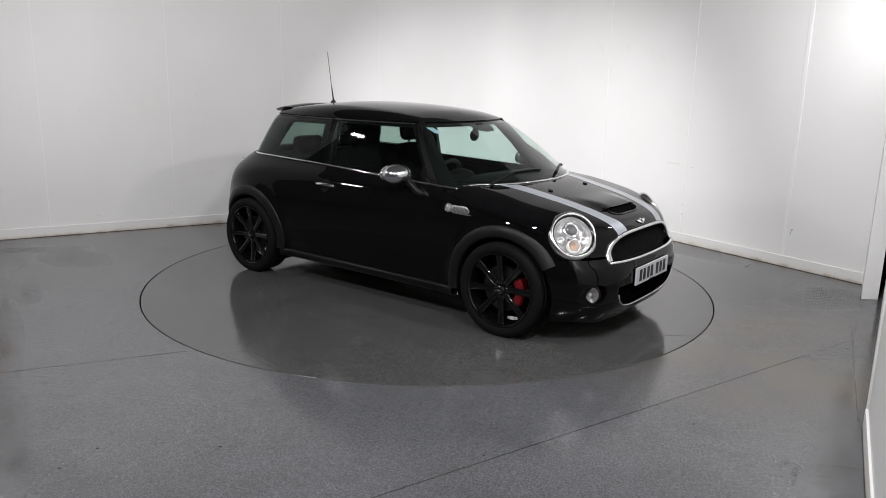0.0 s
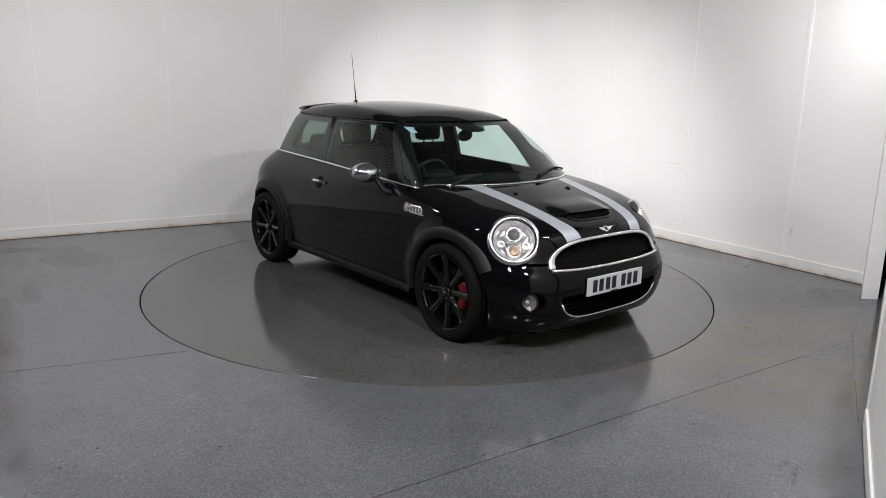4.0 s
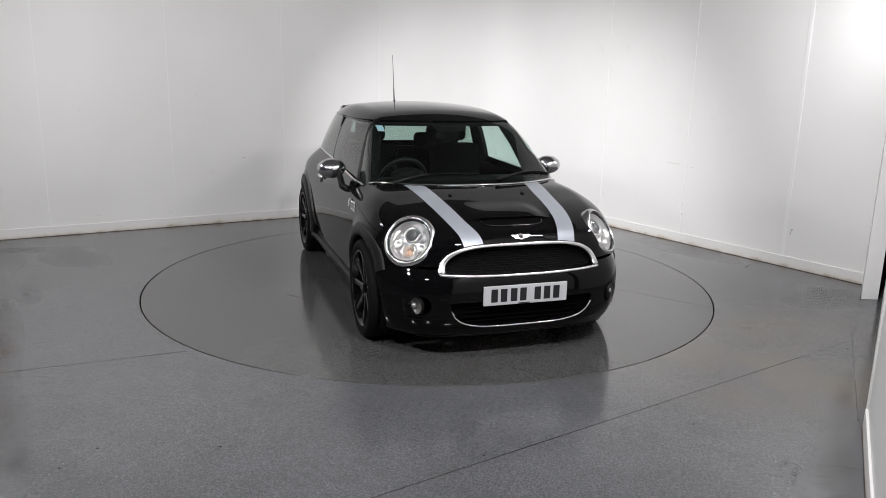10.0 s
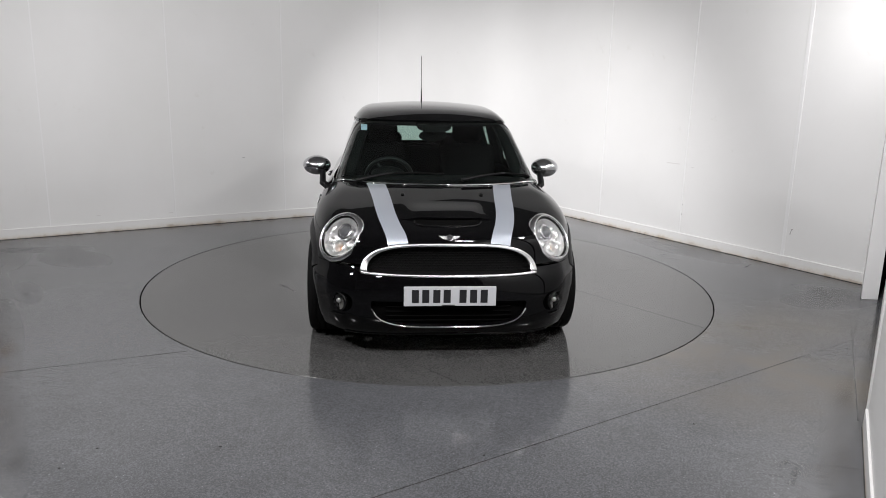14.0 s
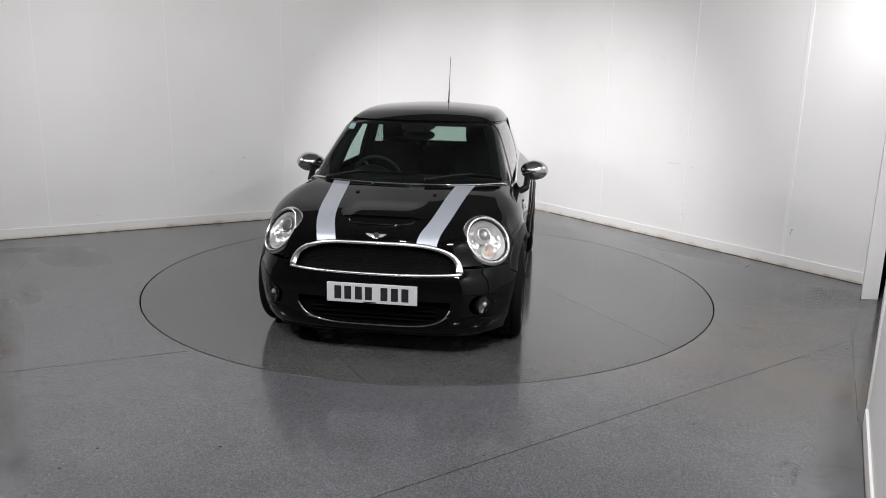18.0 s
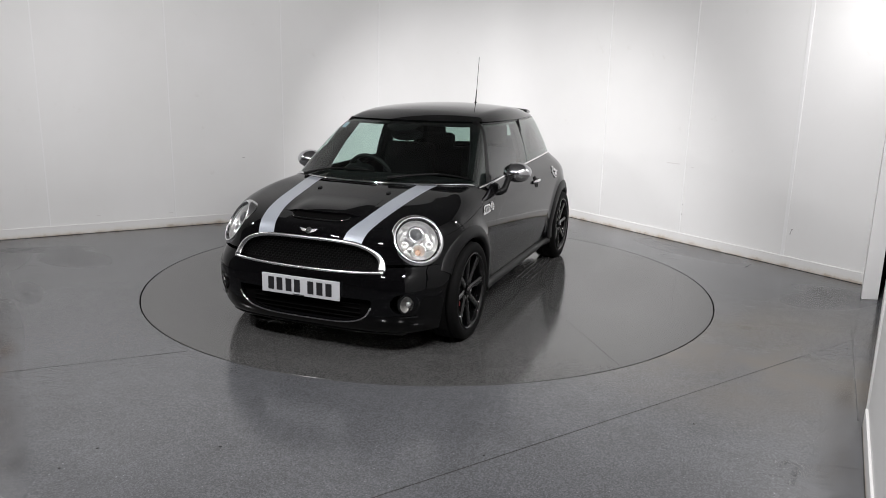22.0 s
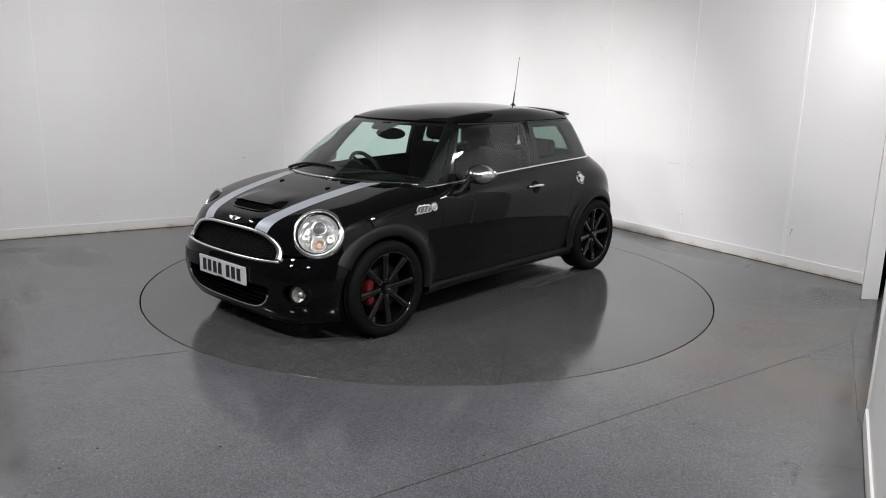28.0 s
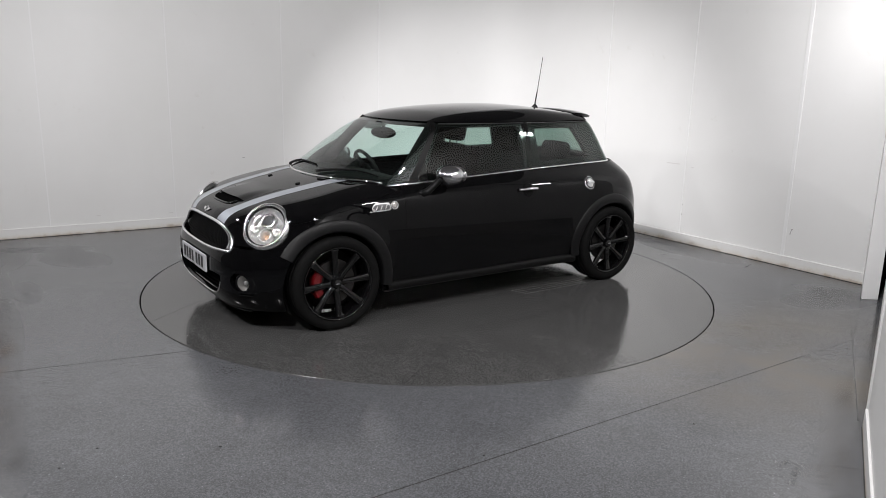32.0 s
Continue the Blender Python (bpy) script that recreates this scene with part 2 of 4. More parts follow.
stain(-2.30, -2.1, 0.2, 0.1, -60, RUST, "rusty spot on the vinyl floor", 0.0019)
for x, y, w, d, a in ((-3.1, 0.42, 0.85, 0.5, -35), (-3.5, 0.75, 0.8, 0.3, 10), (-2.95, -0.62, 0.7, 0.2, -58), (-2.55, -1.62, 0.28, 0.1, -60), (-1.68, -3.05, 0.3, 0.16, -60), (2.55, 1.2, 1.3, 0.5, -57), (3.2, -0.2, 0.5, 0.35, -40)):
    stain(x, y, w, d, a, SMUDGE, "dark smeared smudge on the vinyl floor", 0.0017)
stain(1.64, -3.08, 0.22, 0.2, 30, PALE, "pale dried smear on the vinyl floor", 0.0021)
scuffs = random.Random(4)
for cx, cy, rx, ry, count in ((1.62, -3.12, 0.2, 0.16, 16), (-3.1, 0.4, 0.5, 0.3, 9), (3.2, -0.25, 0.16, 0.25, 6), (-2.6, -1.5, 0.1, 0.3, 5), (2.6, 0.9, 0.4, 0.4, 6)):
    for _ in range(count):
        stain(cx + scuffs.uniform(-rx, rx), cy + scuffs.uniform(-ry, ry), scuffs.uniform(0.05, 0.24), scuffs.uniform(0.012, 0.03), scuffs.uniform(-30, 60), SCUFF, "dark rubber scuff on the floor", 0.0019)
for x, y in ((-2.0, -2.25), (-1.42, -2.93), (-1.5, -3.1), (0.25, -2.95), (1.28, -2.62), (2.62, -1.55), (-0.9, -2.9), (2.05, 2.05)):
    tagged(mesh_object("grit", placed_disc(0.006, x, y), SEAM), "small dark speck of grit on the floor", "grit", kind="structure")

# scuffs on the walls
MARK = material("grey wall scuff", (0.42, 0.41, 0.40), 0.7)
FAINT = material("faint wall scuff", (0.68, 0.67, 0.66), 0.7)


def wall_mark(point, d, z, w, h, mat, lean=0.0):
    a, b = Vector(point) - d * w / 2, Vector(point) + d * w / 2
    bm = strip(a, b, -0.0025, -0.0005, z, z + h)
    for v in bm.verts:
        if v.co.z > z + h / 2:
            v.co.x += d.x * lean
            v.co.y += d.y * lean
    return tagged(mesh_object("wall_scuff", bm, mat), "small scuff on the white wall", "scuff", kind="structure")


wall_mark(on_b(1.47), DIR_B, 0.30, 0.007, 0.05, MARK, 0.012)
wall_mark(on_b(1.485), DIR_B, 0.345, 0.02, 0.007, MARK)
for k in range(4):
    wall_mark(on_b(0.27 + 0.01 * (k % 2)), DIR_B, 0.24 + 0.05 * k, 0.008, 0.012, MARK)
wall_mark(on_b(0.12), DIR_B, 0.80, 0.16, 0.008, FAINT)
wall_mark(on_b(0.36), DIR_B, 0.78, 0.03, 0.008, FAINT)
wall_mark(on_a(-0.75), DIR_A, 0.17, 0.04, 0.006, FAINT)
wall_mark(on_a(-0.05), DIR_A, 0.15, 0.05, 0.006, FAINT)
wall_mark(on_a(0.75), DIR_A, 0.71, 0.025, 0.006, MARK)

# ---- the turntable ----
turntable = tagged(new("turntable"), "round grey vinyl turntable set flush in the floor", "turntable")
bm = bmesh.new()
n_disc = 160
rings = []
for r, z in ((0.0, 0.0), (1.1, 0.0), (2.0, 0.0), (DISC_R - 0.006, 0.0), (DISC_R - 0.004, -0.002), (DISC_R - 0.004, -0.05)):
    rings.append([bm.verts.new((r * math.cos(2 * math.pi * i / n_disc), r * math.sin(2 * math.pi * i / n_disc), z)) for i in range(n_disc if r else 1)])
for lo, hi in zip(rings, rings[1:]):
    for i in range(n_disc):
        j = (i + 1) % n_disc
        bm.faces.new((lo[0], hi[i], hi[j]) if len(lo) == 1 else (lo[i], hi[i], hi[j], lo[j]))
part("disc", bm, DISC, turntable)
# the vinyl's own seam and tyre marks turn with the disc
part("seam", strip((0.1, 0.93), (1.33, 1.765), -0.0025, 0.0025, -0.0005, 0.0008), SEAM, turntable, "thin dark seam")
part("seam", strip((1.8, -0.28), (2.19, 0.015), -0.002, 0.002, -0.0005, 0.0008), SEAM, turntable, "thin dark seam")
TYRE_MARK = stain_material("faint tyre mark", (0.03, 0.03, 0.03), 0.5, 40.0)
for x, y, w, d, turn in ((0.25, -1.15, 0.14, 0.03, 35), (0.36, -1.08, 0.10, 0.025, 35)):
    bm = bmesh.new()
    bm.faces.new([bm.verts.new((w / 2 * math.cos(math.pi * i / 10), d / 2 * math.sin(math.pi * i / 10), 0)) for i in range(20)])
    mark = part("tyre_mark", bm, TYRE_MARK, turntable, "faint dark tyre mark")
    mark.matrix_basis = pose(x, y, 0.0008, 0, 0, turn)

# a rolled tyre track before the rear wheel, its shine painted as short pale dashes
PRINT_SHINE = material("pale tyre print shine", (0.105, 0.103, 0.10), 0.4)
rng = random.Random(11)
bm = bmesh.new()
for y in (0.655, 0.695, 0.735, 0.775):
    x = -1.05
    while x < -0.35:
        w = rng.uniform(0.014, 0.026)
        if rng.random() > 0.12:
            dash_y = y + rng.uniform(-0.001, 0.001)
            bm.faces.new([bm.verts.new((x + dx, dash_y + dy, 0.0009)) for dx, dy in ((0, -0.004), (w, -0.004), (w, 0.004), (0, 0.004))])
        x += w + rng.uniform(0.008, 0.014)
tagged(part("tyre_print", bm, PRINT_SHINE, turntable, "pale dashes for the shine of a tyre print"), kind="stuff")

# ---- the car: materials ----
PAINT = material("black gloss car paint", (0.0025, 0.0025, 0.0028), 0.6, 0.0, 1.0, 0.0)
PLASTIC = material("grained black plastic", (0.0055, 0.0055, 0.0058), 0.42, spec=0.2)
shader(PAINT).inputs["Coat IOR"].default_value = 1.34
shader(PAINT).inputs["Coat Roughness"].default_value = 0.025
bumped(PLASTIC, noise_of(PLASTIC, 500.0, 2), 0.15, 0.0005)
GLOSS = material("gloss black trim", (0.004, 0.004, 0.004), 0.12)
CHROME = material("bright chrome", (0.86, 0.86, 0.87), 0.07, 1.0)
REFLECTOR = material("lamp reflector", (0.86, 0.86, 0.85), 0.3, 0.85)
RIBBON = material("satin chrome ribbon", (0.9, 0.9, 0.9), 0.27, 1.0)
RING = material("headlamp ring chrome", (0.76, 0.76, 0.77), 0.22, 1.0)
SATIN = material("brushed chrome cap", (0.62, 0.62, 0.64), 0.2, 1.0)
STRIPE = material("silver stripe film", (0.38, 0.41, 0.46), 0.4, 0.3, 1.0)
TYRE = material("black tyre rubber", (0.007, 0.007, 0.007), 0.6, spec=0.04)
bumped(TYRE, noise_of(TYRE, 120.0, 3), 0.2, 0.001)
RIM = material("gloss black alloy", (0.003, 0.003, 0.0032), 0.4, 0.0, 1.0, 0.0)
shader(RIM).inputs["Coat IOR"].default_value = 1.5
shader(RIM).inputs["Coat Roughness"].default_value = 0.04
GRID = material("scuttle mesh", (0.22, 0.22, 0.225), 0.35, 0.9)
LEATHER = material("worn black leather", (0.008, 0.008, 0.008), 0.4, spec=0.25)
STEEL = material("brake disc steel", (0.07, 0.068, 0.066), 0.4, 1.0)
CALIPER = material("red caliper paint", (0.11, 0.003, 0.005), 0.35)
AMBER = material("amber bulb glass", (0.60, 0.40, 0.28), 0.25, 0.1)
CLOTH = material("dark seat cloth", (0.006, 0.006, 0.006), 0.9, spec=0.02)
bumped(CLOTH, noise_of(CLOTH, 300.0, 2), 0.2, 0.001)
DASH = material("dark dashboard plastic", (0.007, 0.007, 0.007), 0.6, spec=0.06)
MESH = material("black grille mesh", (0.005, 0.005, 0.005), 0.5, spec=0.05)
PLATE = material("white reflective plate", (0.52, 0.53, 0.55), 0.35)
# near-black that carries the shade of the scoop and intake openings
UNLIT_BLACK = material("unlit black opening", (0.004, 0.004, 0.004), 0.9, spec=0.0)
FRIT = material("black ceramic border", (0.004, 0.004, 0.004), 0.35, spec=0.12)
INK = material("black plate bars", (0.01, 0.01, 0.012), 0.5)
PAPER = material("pale blue sticker", (0.5, 0.62, 0.75), 0.5)

GLOSS_GREY = material("smoky projector lens", (0.25, 0.26, 0.27), 0.05, 0.6, 1.0)
LENS_BODY = material("frosted lamp lens", (0.4, 0.39, 0.37), 0.2, 0.6, 1.0)


def glass(name, tint, gloss=1.0, rough=0.0):
    """A thin tinted pane: clear see-through tint with a mirror gloss that grows at grazing angles."""
    m = bpy.data.materials.new(name)
    m.use_nodes = True
    t = m.node_tree
    t.nodes.clear()
    out = t.nodes.new("ShaderNodeOutputMaterial")
    see = t.nodes.new("ShaderNodeBsdfTransparent")
    see.inputs[0].default_value = (*tint, 1)
    shine = t.nodes.new("ShaderNodeBsdfGlossy")
    shine.inputs["Roughness"].default_value = rough
    shine.inputs["Color"].default_value = (gloss, gloss, gloss, 1)
    lay = t.nodes.new("ShaderNodeLayerWeight")
    lay.inputs["Blend"].default_value = 0.5
    power = t.nodes.new("ShaderNodeMath")
    power.operation = "POWER"
    power.inputs[1].default_value = 4.5
    t.links.new(lay.outputs["Facing"], power.inputs[0])
    fr = t.nodes.new("ShaderNodeMath")
    fr.operation = "MULTIPLY_ADD"
    fr.inputs[1].default_value = 0.9
    fr.inputs[2].default_value = 0.05
    t.links.new(power.outputs[0], fr.inputs[0])
    mix = t.nodes.new("ShaderNodeMixShader")
    t.links.new(fr.outputs[0], mix.inputs[0])
    t.links.new(see.outputs[0], mix.inputs[1])
    t.links.new(shine.outputs[0], mix.inputs[2])
    t.links.new(mix.outputs[0], out.inputs[0])
    return m


GLASS = glass("green tinted glass", (0.74, 0.86, 0.82))
DARK_GLASS = glass("dark privacy glass", (0.4, 0.5, 0.46))
DRIP = material("roof drip rail", (0.10, 0.10, 0.105), 0.3, 1.0)
LENS = glass("clear lamp lens", (0.95, 0.95, 0.95))


# ---- the car: one smooth body form, cut into its panels ----
def spline(points):
    """A natural cubic through (position, value) pairs, straight beyond its ends."""
    xs, ys = np.array([p[0] for p in points], float), np.array([p[1] for p in points], float)
    n, h = len(xs), np.diff(xs)
    a, r = np.eye(n), np.zeros(n)
    for i in range(1, n - 1):
        a[i, i - 1:i + 2] = h[i - 1], 2 * (h[i - 1] + h[i]), h[i]
        r[i] = 6 * ((ys[i + 1] - ys[i]) / h[i] - (ys[i] - ys[i - 1]) / h[i - 1])
    m = np.linalg.solve(a, r)
    s0 = (ys[1] - ys[0]) / h[0] - h[0] * m[1] / 6
    s1 = (ys[-1] - ys[-2]) / h[-1] + h[-1] * m[-2] / 6

    def f(x):
        x = np.asarray(x, float)
        i = np.clip(np.searchsorted(xs, x) - 1, 0, n - 2)
        c = np.clip(x, xs[0], xs[-1])
        u, v = c - xs[i], xs[i + 1] - c
        y = (m[i] * v ** 3 + m[i + 1] * u ** 3) / (6 * h[i]) + (ys[i] / h[i] - m[i] * h[i] / 6) * v + (ys[i + 1] / h[i] - m[i + 1] * h[i] / 6) * u
        return y + np.where(x < xs[0], (x - xs[0]) * s0, 0) + np.where(x > xs[-1], (x - xs[-1]) * s1, 0)
    return f


def smax(a, b, k):
    h = np.maximum(k - np.abs(a - b), 0) / k
    return np.maximum(a, b) + h * h * k / 4


nose_x = spline([(0.1, 1.765), (0.2, 1.854), (0.28, 1.880), (0.36, 1.886), (0.44, 1.885), (0.5, 1.872), (0.54, 1.85), (0.6, 1.83), (0.68, 1.812), (0.75, 1.79), (0.9, 1.74)])
tail_x = spline([(0.15, -1.67), (0.25, -1.735), (0.4, -1.765), (0.55, -1.762), (0.7, -1.727), (0.85, -1.652), (0.95, -1.555), (1.1, -1.33)])
half_w = spline([(0.12, 0.738), (0.2, 0.758), (0.3, 0.776), (0.45, 0.795), (0.6, 0.804), (0.7, 0.803), (0.78, 0.796), (0.83, 0.780), (0.88, 0.745), (0.93, 0.694), (0.98, 0.645), (1.1, 0.55)])
bonnet_z = spline([(0.6, 1.02), (0.8, 0.955), (0.95, 0.93), (1.08, 0.914), (1.26, 0.880), (1.45, 0.840), (1.6, 0.799), (1.7, 0.764), (1.78, 0.734), (1.83, 0.712), (1.9, 0.67)])
belt_z = spline([(-1.6, 0.972), (-1.318, 0.967), (-0.9, 0.958), (-0.437, 0.943), (0.2, 0.918), (0.81, 0.892), (1.2, 0.87)])


def body_f(p):
    x, y, z = p[:, 0], np.abs(p[:, 1]), p[:, 2]
    hub = np.minimum(np.hypot(x - 1.2335, z - 0.306), np.hypot(x + 1.2335, z - 0.306))
    flare = np.clip(1 - (hub - 0.33) / 0.15, 0, 1)
    w = half_w(z) + 0.026 * flare * flare * (3 - 2 * flare)
    k = np.clip((0.64 - z) / 0.26, 0, 1)
    n = 3.3 + 1.1 * k * k * (3 - 2 * k)
    front = np.maximum(x - 1.0, 0) / np.maximum(nose_x(z) - 1.0, 0.1)
    rear = np.maximum(-0.8 - x, 0) / np.maximum(-0.8 - tail_x(z), 0.1)
    n = np.where(x < 0, 5.0, n)
    g = (front ** n + rear ** n + (y / w) ** n) ** (1 / n)
    side = (g - 1) * 0.8
    top = (z - (bonnet_z(x) - 0.055 * y ** 2)) * 0.95
    low = 0.115 - z
    round_k = 0.13 - 0.085 * np.clip((x - 1.45) / 0.3, 0, 1) ** 2 * np.clip(1.25 - y / 0.6, 0, 1)
    return smax(smax(side, np.where(x > 0.3, top, top - (0.3 - x) * 2), round_k), low, 0.06)


roof_z = spline([(-1.5, 1.285), (-1.25, 1.336), (-1.0, 1.367), (-0.6, 1.398), (-0.2, 1.393), (0.1, 1.371), (0.3, 1.342), (0.45, 1.314), (0.6, 1.28)])
belt_y = spline([(-1.6, 0.60), (-1.318, 0.644), (-0.437, 0.683), (0.3, 0.69), (0.85, 0.672), (1.2, 0.64)])
roof_y = spline([(-1.5, 0.46), (-1.177, 0.505), (-0.424, 0.572), (0.0, 0.572), (0.353, 0.545), (0.7, 0.50)])


def screen_x(y, z):
    t = (z - 0.915) / 0.385
    base = 1.09 - 0.36 * y ** 2 - 0.4 * y ** 4
    top = 0.44 - 0.27 * y ** 2
    return base + (top - base) * t + 0.008 * t * (1 - t) * 4


def cabin_f(p):
    x, y, z = p[:, 0], np.abs(p[:, 1]), p[:, 2]
    t = (z - 0.94) / 0.35
    side = (y - (belt_y(x) + (roof_y(x) - belt_y(x)) * t + 0.012 * 4 * t * (1 - t))) * 0.94
    front = (x - screen_x(y, z)) * 0.5
    rear = (-1.315 - 0.5 * (1.298 - z) + 0.30 * y ** 2 - x) * 0.92
    top = z - (roof_z(x) - 0.13 * y ** 2)
    f = smax(smax(side, front, 0.05), rear, 0.07)
    return smax(f, top, 0.075)


def gradient(f, p):
    e = 1e-4
    return np.stack([(f(p + e * d) - f(p - e * d)) / (2 * e) for d in np.eye(3)], 1)


def settle(f, p, off=0.0):
    """Points drawn onto the form f = 0, then off metres outwards; with their normals."""
    for _ in range(4):
        g = gradient(f, p)
        p = p - g * (f(p) / np.maximum((g * g).sum(1), 1e-6))[:, None]
    g = gradient(f, p)
    n = g / np.linalg.norm(g, axis=1)[:, None]
    return p + n * off, n


def skin(f, lo, hi, h):
    """The form's surface as triangles: one vertex in each grid cell that it crosses."""
    axes = [np.arange(a, b + h, h) for a, b in zip(lo, hi)]
    grid = np.stack(np.meshgrid(*axes, indexing="ij"), -1)
    v = f(grid.reshape(-1, 3)).reshape(grid.shape[:3])
    s = v < 0
    nx, ny, nz = (k - 1 for k in s.shape)
    c = [s[i:i + nx, j:j + ny, k:k + nz] for i in (0, 1) for j in (0, 1) for k in (0, 1)]
    total = sum(a.astype(int) for a in c)
    live = (total > 0) & (total < 8)
    index = -np.ones(live.shape, int)
    index[live] = np.arange(live.sum())
    pts = grid[:nx, :ny, :nz][live] + h / 2
    pts, _ = settle(f, pts)
    quads = []
    for ax in range(3):
        u, w = [a for a in range(3) if a != ax]
        sl = [slice(1, -1)] * 3
        sl[ax] = slice(0, -1)
        lo_s = s[tuple(sl)]
        sl2 = list(sl)
        sl2[ax] = slice(1, None)
        cross = lo_s != s[tuple(sl2)]
        i = np.argwhere(cross)
        if not len(i):
            continue
        i[:, u] += 1
        i[:, w] += 1
        corners = []
        for du, dw in ((0, 0), (-1, 0), (-1, -1), (0, -1)):
            j = i.copy()
            j[:, u] += du
            j[:, w] += dw
            corners.append(index[j[:, 0], j[:, 1], j[:, 2]])
        q = np.stack(corners, 1)
        quads.append(q[(q >= 0).all(1)])
    q = np.concatenate(quads)
    tri = np.concatenate([q[:, [0, 1, 2]], q[:, [0, 2, 3]]])
    n = gradient(f, pts)
    a, b, d = pts[tri[:, 0]], pts[tri[:, 1]], pts[tri[:, 2]]
    flip = (np.cross(b - a, d - a) * n[tri[:, 0]]).sum(1) < 0
    tri[flip] = tri[flip][:, ::-1]
    return pts, tri


def cut(p, tri, keep):
    """The part of a triangle mesh where keep(points) >= 0, with a clean edge."""
    val = keep(p)
    val = np.where(np.abs(val) < 1e-5, 1e-5, val)
    ins = val > 0
    cnt = ins[tri].sum(1)
    full = tri[cnt == 3]
    mixed_t = tri[(cnt == 1) | (cnt == 2)]
    extra, at, made = [], {}, []
    base = len(p)

    def mid(a, b):
        k = (a, b) if a < b else (b, a)
        if k not in at:
            u = val[a] / (val[a] - val[b])
            at[k] = base + len(extra)
            extra.append(p[a] + (p[b] - p[a]) * u)
        return at[k]
    for t in mixed_t:
        t = [int(i) for i in t]
        k = [bool(ins[i]) for i in t]
        while not (k[0] and not k[2]):
            t, k = t[1:] + t[:1], k[1:] + k[:1]
        if k[1]:
            m1, m2 = mid(t[1], t[2]), mid(t[2], t[0])
            made += [(t[0], t[1], m1), (t[0], m1, m2)]
        else:
            made.append((t[0], mid(t[0], t[1]), mid(t[2], t[0])))
    allp = np.concatenate([p, np.array(extra)]) if extra else p
    allt = np.concatenate([full, np.array(made, int).reshape(-1, 3)])
    used = np.unique(allt)
    remap = -np.ones(len(allp), int)
    remap[used] = np.arange(len(used))
    return allp[used], remap[allt]


def panel(name, form, keeps, mat, parent, label="", off=0.0, rim=0.012, bump=None):
    """A panel of the form, trimmed by the functions in keeps, with turned-in edges rim metres deep."""
    f, (p, tri) = form
    for k in keeps:
        p, tri = cut(p, tri, k)
    p, n = settle(f, p, off)
    if bump:
        p = p + n * bump(p)[:, None]
    edges = {}
    for t in tri:
        for a, b in ((t[0], t[1]), (t[1], t[2]), (t[2], t[0])):
            key = (min(a, b), max(a, b))
            edges[key] = None if key in edges else (int(a), int(b))
    rimmed = [e for e in edges.values() if e]
    verts, norms, faces = p.tolist(), n.tolist(), tri.tolist()
    if rim:
        top, deep = {}, {}
        for a, b in rimmed:
            for i in (a, b):
                if i not in top:
                    top[i] = len(verts)
                    verts.append(p[i].tolist())
                    deep[i] = len(verts)
                    verts.append((p[i] - n[i] * rim).tolist())
            faces.append((top[b], top[a], deep[a], deep[b]))
    me = bpy.data.meshes.new(name)
    me.from_pydata(verts, [], faces)
    me.materials.append(mat)
    me.polygons.foreach_set("use_smooth", [len(fc) == 3 for fc in faces])
    if bump is None:
        flat = []
        for fc, pl in zip(faces, me.polygons):
            if len(fc) == 3:
                flat += [norms[i] for i in fc]
            else:
                flat += [(0.0, 0.0, 0.0)] * 4
        me.normals_split_custom_set(flat)
    ob = new(name, me)
    ob.parent = parent
    if label:
        ob["label"] = label
    return ob


BODY = (body_f, skin(body_f, (-1.92, -0.93, 0.04), (1.98, 0.93, 1.08), 0.024))
CABIN = (cabin_f, skin(cabin_f, (-1.68, -0.80, 0.80), (1.30, 0.80, 1.46), 0.024))
GAP = 0.0022
HUB_X, HUB_Z, ARCH_R = 1.2335, 0.306, 0.352
LAMP_AT, LAMP_WAY = Vector((1.624, 0.618, 0.681)), Vector((0.655, 0.545, 0.523)).normalized()


def side_of(s):
    return lambda p: p[:, 1] * s


def arches(p):
    d = np.minimum(np.hypot(p[:, 0] - HUB_X, p[:, 2] - HUB_Z), np.hypot(p[:, 0] + HUB_X, p[:, 2] - HUB_Z)) - ARCH_R
    return np.where(np.abs(p[:, 1]) > 0.45, d, 1.0)


def below_belt(p):
    return belt_z(p[:, 0]) - 0.006 - p[:, 2]


def lamp_holes(r):
    def keep(p):
        q = np.stack([p[:, 0], np.abs(p[:, 1]), p[:, 2]], 1) - np.array(LAMP_AT)
        along = q @ np.array(LAMP_WAY)
        d = np.sqrt(np.maximum((q * q).sum(1) - along ** 2, 0))
        return np.where(np.abs(along) < 0.2, d - r, 1.0)
    return keep


def bonnet_edge(p):
    """The shut line of the clamshell bonnet: along the wing tops, then down to the bumper."""
    zl = np.interp(p[:, 0], [0.7, 0.85, 1.0, 1.25, 1.5, 1.62], [0.88, 0.845, 0.80, 0.755, 0.70, 0.56])
    return np.where(np.abs(p[:, 1]) > 0.45, p[:, 2] - zl, 1.0)


def screen_base(p):
    y = np.abs(p[:, 1])
    return p[:, 0] - (1.09 - 0.36 * y ** 2 - 0.4 * y ** 4)


def bumper_top(p):
    return p[:, 2] - 0.548


def grille_shape(p, inset=0.0):
    y, z = np.abs(p[:, 1]), p[:, 2]
    low = z - (0.506 + 0.016 * (y / 0.5) ** 2) - inset * 0.45
    up = 1 - (y / (0.502 - inset)) ** 4 - (np.maximum(z - 0.515, 0) / (0.170 - inset * 0.8)) ** 2.2
    return np.where(p[:, 0] > 1.5, np.minimum(low, up * 0.12), -1.0)


